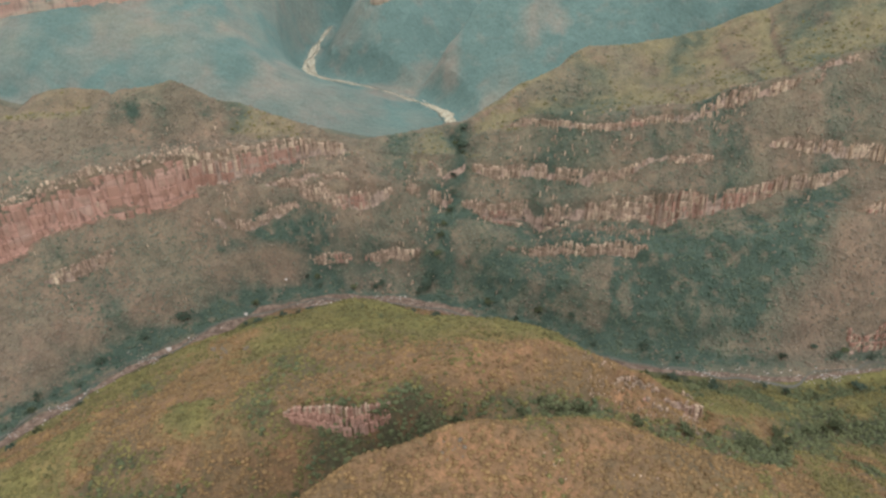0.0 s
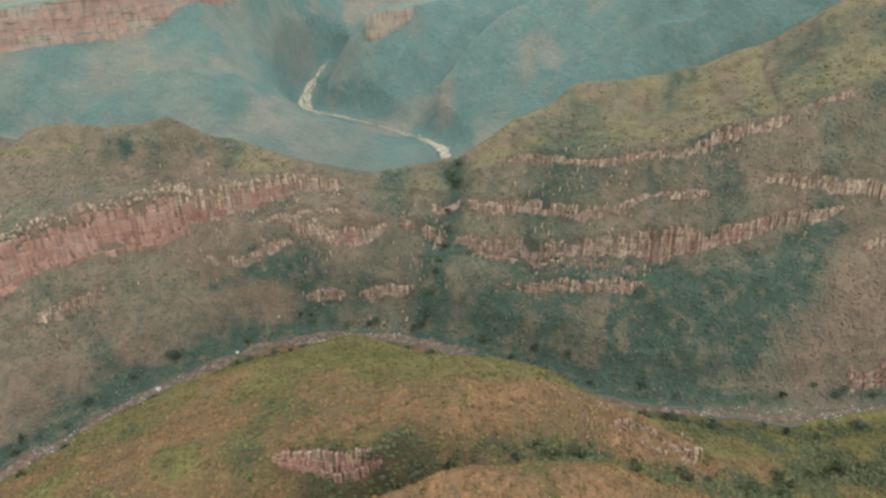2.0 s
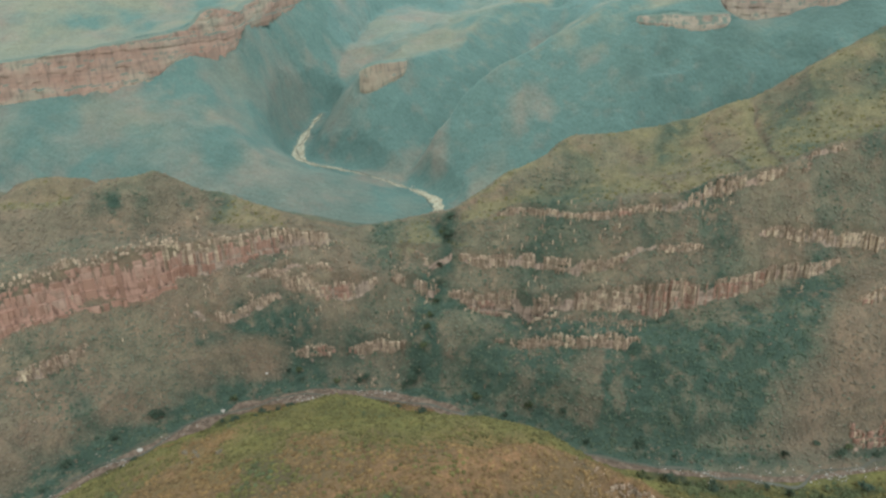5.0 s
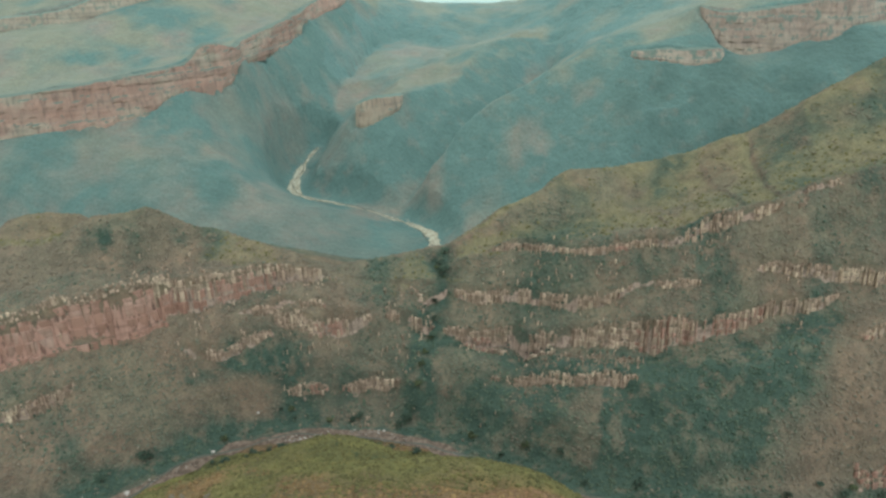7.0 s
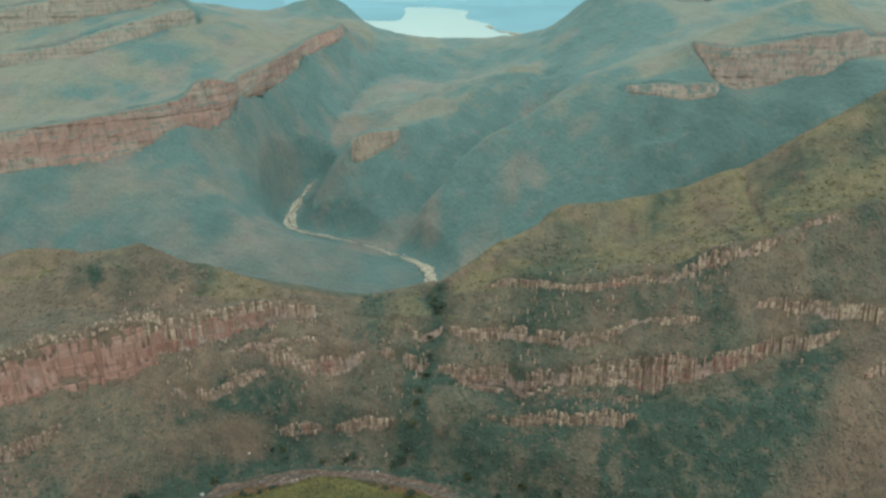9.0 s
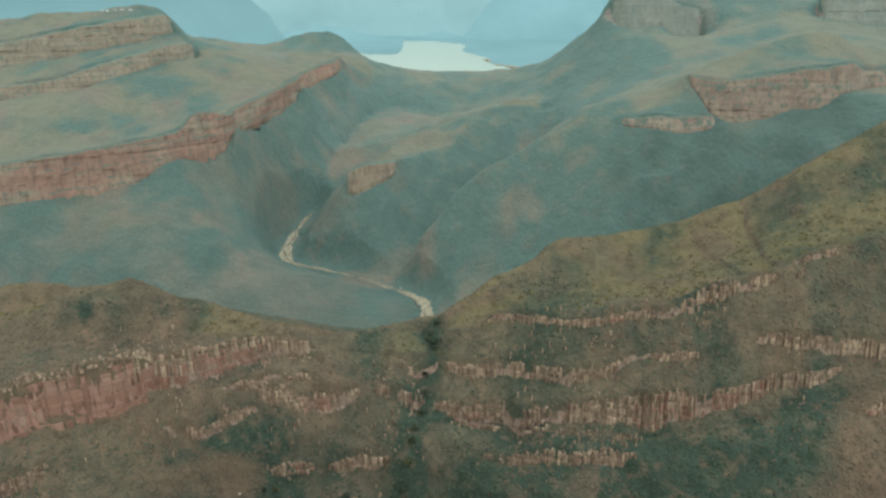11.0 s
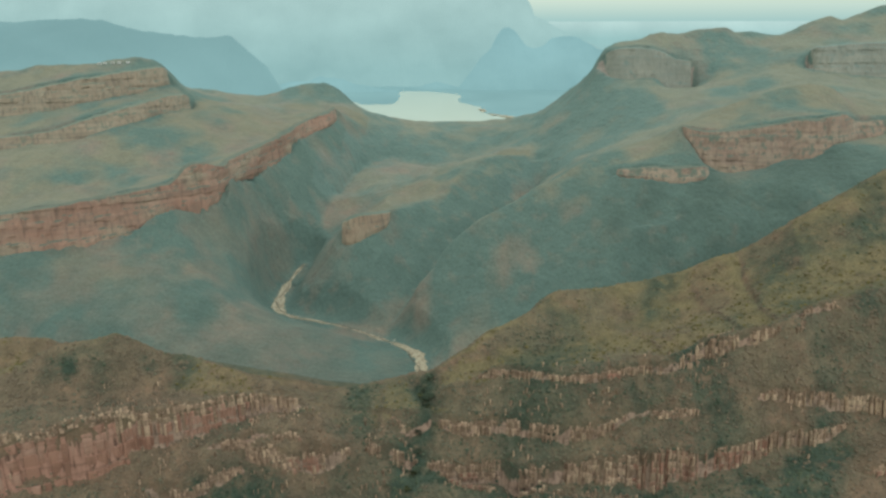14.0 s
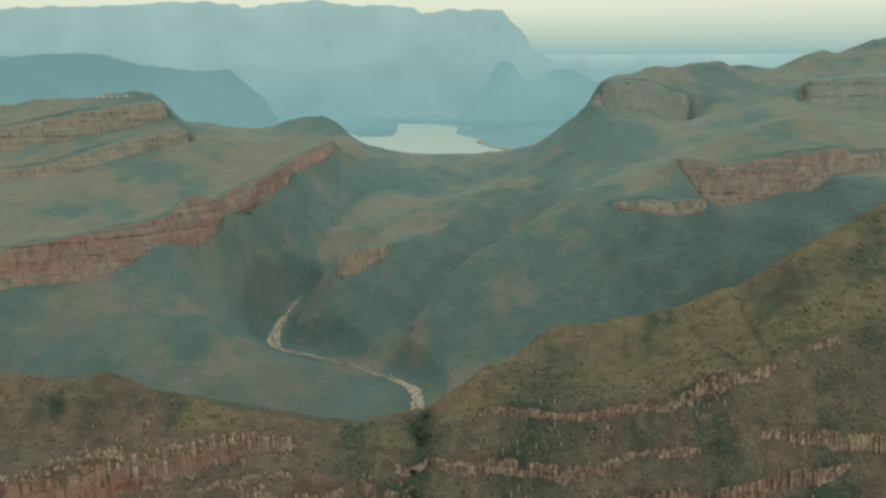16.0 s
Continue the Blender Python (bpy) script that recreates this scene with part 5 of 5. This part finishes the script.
def grow_scrub(total):
    """Bushes over the slopes, thicker where the cover is wood."""
    g = np.random.default_rng(7)
    many = total * 4
    stretch = g.choice(3, many, p=(0.42, 0.50, 0.08))
    y = g.uniform(np.array([185, 440, 720])[stretch], np.array([440, 720, 850])[stretch])
    x = g.uniform(-1, 1, many) * (0.62 * y + 130)
    i = np.interp(y, ROWS_Y, np.arange(nr)).astype(int)
    j = np.interp(x / half_width(y), COLS, np.arange(nc)).astype(int)
    k = i * nc + j
    ok = (river[k] > 9) & (rock[k] < 0.25 + 0.75 * g.random(many)) & (g.random(many) < 0.45 / np.clip(up[k], 0.2, 1) * (1 - 0.65 * grass[k] * (y > 560)))
    x, y, k = x[ok][:total], y[ok][:total], k[ok][:total]
    z, wd = height_at(x, y), wood[k]
    tone = rough(x, y, 50, 33, 3) + 0.9 * (g.random(len(x)) - 0.5)
    near = (bank[k] < 0) & (y < 600)
    bare = rough(x, y, 60, 36, 3)
    kind = np.where(wd + 0.35 * tone + 0.7 * (g.random(len(x)) - 0.5) > 0.62, 3, np.where(near, np.where(0.9 * grass[k] + 0.3 * tone > 0.4, 1, np.where(bare + 0.5 * g.random(len(x)) > 1.4, 2, 0)), np.where(tone > 0, 4, 2)))
    kind = np.where(near & (kind == 3), np.where(wd > 0.45, 5, 1), kind)
    kind = np.where(near & (kind == 0) & (wd > 0.32), 1, kind)
    kind = np.where(((kind == 2) | (kind == 4)) & (y > 600) & (grass[k] > 0.4) & (g.random(len(x)) < 0.75), 1, kind)
    kind = np.where(((kind == 4) | (kind == 3)) & ~near & (iron[k] > 0.3) & (wd < 0.5) & (g.random(len(x)) < np.where(x > 100, 0.92, 0.6)), 2, kind)
    size = (1.0 + 2.3 * g.random(len(x)) ** 2.5) * np.where(near, 1.05, 1.0) * np.where(kind == 5, 1.3, 1.0)
    bases = []
    for s in range(6):
        me = bush_mesh(s)
        v = np.empty(len(me.vertices) * 3)
        me.vertices.foreach_get("co", v)
        me.calc_loop_triangles()
        f = np.empty(len(me.loop_triangles) * 3, np.int32)
        me.loop_triangles.foreach_get("vertices", f)
        bases.append((v.reshape(-1, 3), f.reshape(-1, 3)))
    shape, turn, tall = g.integers(0, 6, len(x)), g.uniform(0, 6.3, len(x)), g.uniform(0.4, 0.85, len(x))
    what = [("dry", "dry orange-brown bushes on the near hills", "scrub"), ("olive", "olive-green bushes over the grassy slopes", "scrub"), ("brown", "leafless brown scrub over the ridge", "scrub"),
            ("green", "dark green thicket in hollows and by the river", "thicket"), ("sage", "grey-green bushes over the ridge and its ledges", "scrub"), ("moss", "deep green bushes in the gully between the near hills", "thicket")]
    for t, (leaf, label, category) in enumerate(what):
        vs, fs, start = [], [], 0
        for s, (v, f) in enumerate(bases):
            m = (kind == t) & (shape == s)
            c, q = np.cos(turn[m])[:, None], np.sin(turn[m])[:, None]
            X = x[m][:, None] + size[m][:, None] * (c * v[None, :, 0] - q * v[None, :, 1])
            Y = y[m][:, None] + size[m][:, None] * (q * v[None, :, 0] + c * v[None, :, 1])
            Z = z[m][:, None] - 0.25 + (size * tall)[m][:, None] * v[None, :, 2]
            vs.append(np.stack([X, Y, Z], 2).reshape(-1, 3))
            fs.append((f[None] + (np.arange(m.sum()) * len(v))[:, None, None]).reshape(-1, 3) + start)
            start += m.sum() * len(v)
        if start:
            mesh_object(category, np.concatenate(vs), np.concatenate(fs), LEAF[leaf], label, category)


# ---- boulders, trees, buildings ----
def boulder_mesh(seed):
    r = random.Random(seed)
    bm = bmesh.new()
    bmesh.ops.create_icosphere(bm, subdivisions=1, radius=0.5)
    for v in bm.verts:
        v.co *= r.uniform(0.75, 1.25)
        v.co.z = v.co.z * 0.7 + 0.2
    me = bpy.data.meshes.new("boulder")
    bm.to_mesh(me)
    bm.free()
    me.materials.append(BOULDER)
    return me


def strew_boulders():
    meshes = [boulder_mesh(s + 90) for s in range(6)]
    r, small = random.Random(12), []
    for line, number, spread, group in ((NEAR_RIVER, 900, 8.5, "boulders in the near riverbed"), (FAR_RIVER, 1100, 10, "boulders in the far riverbed")):
        p = smooth_line(line, 1.0)
        for k in range(number):
            c = p[r.randrange(3, len(p) - 3)]
            # stones gather in bars
            if rough(np.array([c[0]]), np.array([c[1]]), 38, 77, 2)[0] < r.uniform(-0.35, 0.75):
                continue
            x, y = c[0] + r.gauss(0, spread * 0.5), c[1] + r.gauss(0, spread * 0.5)
            size = min(0.5 + r.expovariate(2.6), 2.8)
            m = (r.randrange(6), (x, y, c[2] - 0.3), r.uniform(0, 6.3), size, size * r.uniform(0.7, 1), size * 0.8)
            if size > 1.3:
                ob = tagged(new("boulder", meshes[m[0]]), "pale grey rounded boulder lying in the riverbed", "boulder", group)
                ob.matrix_basis = pose(*m[1], 0, 0, math.degrees(m[2])) @ Matrix.Diagonal((m[3], m[4], m[5], 1))
            else:
                small.append(m)
    for cx, cy, many, wide in ((-112, 537, 90, 9), (-92, 539, 70, 7), (-48, 545, 40, 7), (322, 441, 60, 7), (340, 447, 40, 6), (220, 445, 30, 5), (-250, 462, 40, 7), (-300, 405, 40, 7)):
        for _ in range(many):
            x, y = cx + r.gauss(0, wide), cy + r.gauss(0, wide * 0.35)
            size = min(0.6 + r.expovariate(2.0), 2.4)
            small.append((r.randrange(6), (x, y, float(height_at(np.array([x]), np.array([y]))[0]) + 0.1), r.uniform(0, 6.3), size, size * r.uniform(0.7, 1), size * 0.8))
    joined("river_stones", meshes, small, BOULDER, "small pale stones strewn over the riverbed", "stones")
    for x, y, size in ((-238, 474, 5.5), (-182, 522, 4.0), (-150, 560, 3.0)):
        ob = tagged(new("boulder", meshes[1]), "large white boulder at the edge of the riverbed", "boulder")
        ob.matrix_basis = pose(x, y, float(height_at(np.array([x]), np.array([y]))[0]) - 0.3, 0, 0, 40) @ Matrix.Diagonal((size, size, size * 0.9, 1))


def tree(seed, leaf):
    """A bushveld tree: tapered trunk and limbs under a crown of small leaf clumps."""
    r = random.Random(seed)
    base = tagged(new("tree"), "rounded green tree with a dense leafy crown", "tree", "trees by the river and gullies")
    bm = bmesh.new()
    tips = []

    def limb(a, b, ra, rb):
        d = (b - a).normalized()
        u = d.orthogonal().normalized()
        w = d.cross(u)
        rings = [[bm.verts.new(p + (u * math.cos(t) + w * math.sin(t)) * q) for t in (0, 1.257, 2.513, 3.77, 5.027)] for p, q in ((a, ra), (b, rb))]
        for i in range(5):
            bm.faces.new((rings[0][i], rings[0][(i + 1) % 5], rings[1][(i + 1) % 5], rings[1][i]))

    fork = Vector((r.uniform(-0.3, 0.3), r.uniform(-0.3, 0.3), 2.0))
    limb(Vector((0, 0, -0.4)), fork, 0.3, 0.2)
    for i in range(5):
        a = i * 1.257 + r.uniform(-0.4, 0.4)
        tip = fork + Vector((math.cos(a) * r.uniform(1.0, 2.0), math.sin(a) * r.uniform(1.0, 2.0), r.uniform(1.0, 2.6)))
        limb(fork, tip, 0.16, 0.05)
        tips.append(tip)
    me = bpy.data.meshes.new("trunk")
    bm.to_mesh(me)
    bm.free()
    me.materials.append(BARK)
    new("trunk", me).parent = base
    bm = bmesh.new()
    for tip in tips + [fork + Vector((0, 0, 2.2))]:
        for _ in range(16):
            c = tip + Vector((r.gauss(0, 0.75), r.gauss(0, 0.75), r.gauss(0.1, 0.5)))
            u = Vector((r.gauss(0, 1), r.gauss(0, 1), r.gauss(0, 1))).normalized()
            w = u.orthogonal().normalized()
            k = r.uniform(0.35, 0.7)
            ring = [bm.verts.new(c + (u * math.cos(t) + w * math.sin(t)) * k * r.uniform(0.7, 1.2)) for t in (0, 1.257, 2.513, 3.77, 5.027)]
            bm.faces.new(ring)
    me = bpy.data.meshes.new("crown")
    bm.to_mesh(me)
    bm.free()
    me.materials.append(LEAF[leaf])
    new("crown", me).parent = base
    return base


def plant_trees():
    kinds = [tree(s, leaf) for s, leaf in ((1, "green"), (2, "green"), (3, "moss"), (4, "green"), (5, "moss"))]
    r = random.Random(31)
    used = set()
    for name, number, out in (("river_near", 150, (12, 30)), ("gully_near", 40, (0, 12)), ("gully_mid", 22, (0, 10))):
        p = smooth_line(LINES[name][1], 1.0)
        for _ in range(number):
            c = p[r.randrange(len(p))]
            a, d = r.uniform(0, 6.3), r.uniform(*out)
            x, y = c[0] + d * math.cos(a), c[1] + d * math.sin(a)
            if name.startswith("river") and float(along(LINES[name][1], np.array([x]), np.array([y]))[0][0]) < 11:
                continue
            k = r.randrange(4) if name != "gully_near" else 2 + 2 * r.randrange(2)
            size = r.uniform(0.8, 1.7)
            m = pose(x, y, float(height_at(np.array([x]), np.array([y]))[0]) - 0.1, 0, 0, r.uniform(0, 360))
            if k in used:
                ob = copy_thing(kinds[k], m)
            else:
                ob = kinds[k]
                ob.matrix_basis = m
                used.add(k)
            ob.scale = (size, size, size * r.uniform(0.8, 1.1))


def box(bm, x0, x1, y0, y1, z0, z1):
    v = [bm.verts.new(p) for p in ((x0, y0, z0), (x1, y0, z0), (x1, y1, z0), (x0, y1, z0), (x0, y0, z1), (x1, y0, z1), (x1, y1, z1), (x0, y1, z1))]
    for q in ((0, 3, 2, 1), (4, 5, 6, 7), (0, 1, 5, 4), (1, 2, 6, 5), (2, 3, 7, 6), (3, 0, 4, 7)):
        bm.faces.new([v[i] for i in q])


def part(name, bm, mat, parent, label=""):
    me = bpy.data.meshes.new(name)
    bm.to_mesh(me)
    bm.free()
    me.materials.append(mat)
    ob = new(name, me)
    ob.parent = parent
    return tagged(ob, label)


def lodge():
    """A small white building with a pitched roof, door and two windows."""
    base = tagged(new("building"), "small white building with a pale pitched roof", "building", "buildings on the plateau rim")
    bm = bmesh.new()
    box(bm, -5, 5, -3, 3, -0.8, 3)
    part("wall", bm, PLASTER, base)
    bm = bmesh.new()
    v = [bm.verts.new(p) for p in ((-5.6, -3.7, 2.9), (5.6, -3.7, 2.9), (5.6, 3.7, 2.9), (-5.6, 3.7, 2.9), (-5.6, 0, 5), (5.6, 0, 5))]
    for q in ((0, 1, 5, 4), (2, 3, 4, 5), (0, 4, 3), (1, 2, 5), (3, 2, 1, 0)):
        bm.faces.new([v[i] for i in q])
    part("roof", bm, THATCH, base)
    for x in (-3, 3):
        bm = bmesh.new()
        box(bm, x - 0.7, x + 0.7, -3.05, -2.9, 1.0, 2.2)
        part("window", bm, GLASS, base)
    bm = bmesh.new()
    box(bm, -0.5, 0.5, -3.05, -2.9, 0, 2.1)
    part("door", bm, BARK, base)
    return base


first = lodge()
spots = [(-592, 1507, 20), (-578, 1509, -10), (-566, 1512, 5), (-604, 1510, 60), (-551, 1514, 12)]
for i, (x, y, a) in enumerate(spots):
    m = pose(x, y, float(height_at(np.array([x]), np.array([y]))[0]) + 0.7, 0, 0, a)
    ob = copy_thing(first, m) if i else first
    ob.matrix_basis = m @ Matrix.Scale(0.62, 4)

strew_boulders()
plant_trees()
grow_scrub(110000)
stand_blocks()
raise_walls()
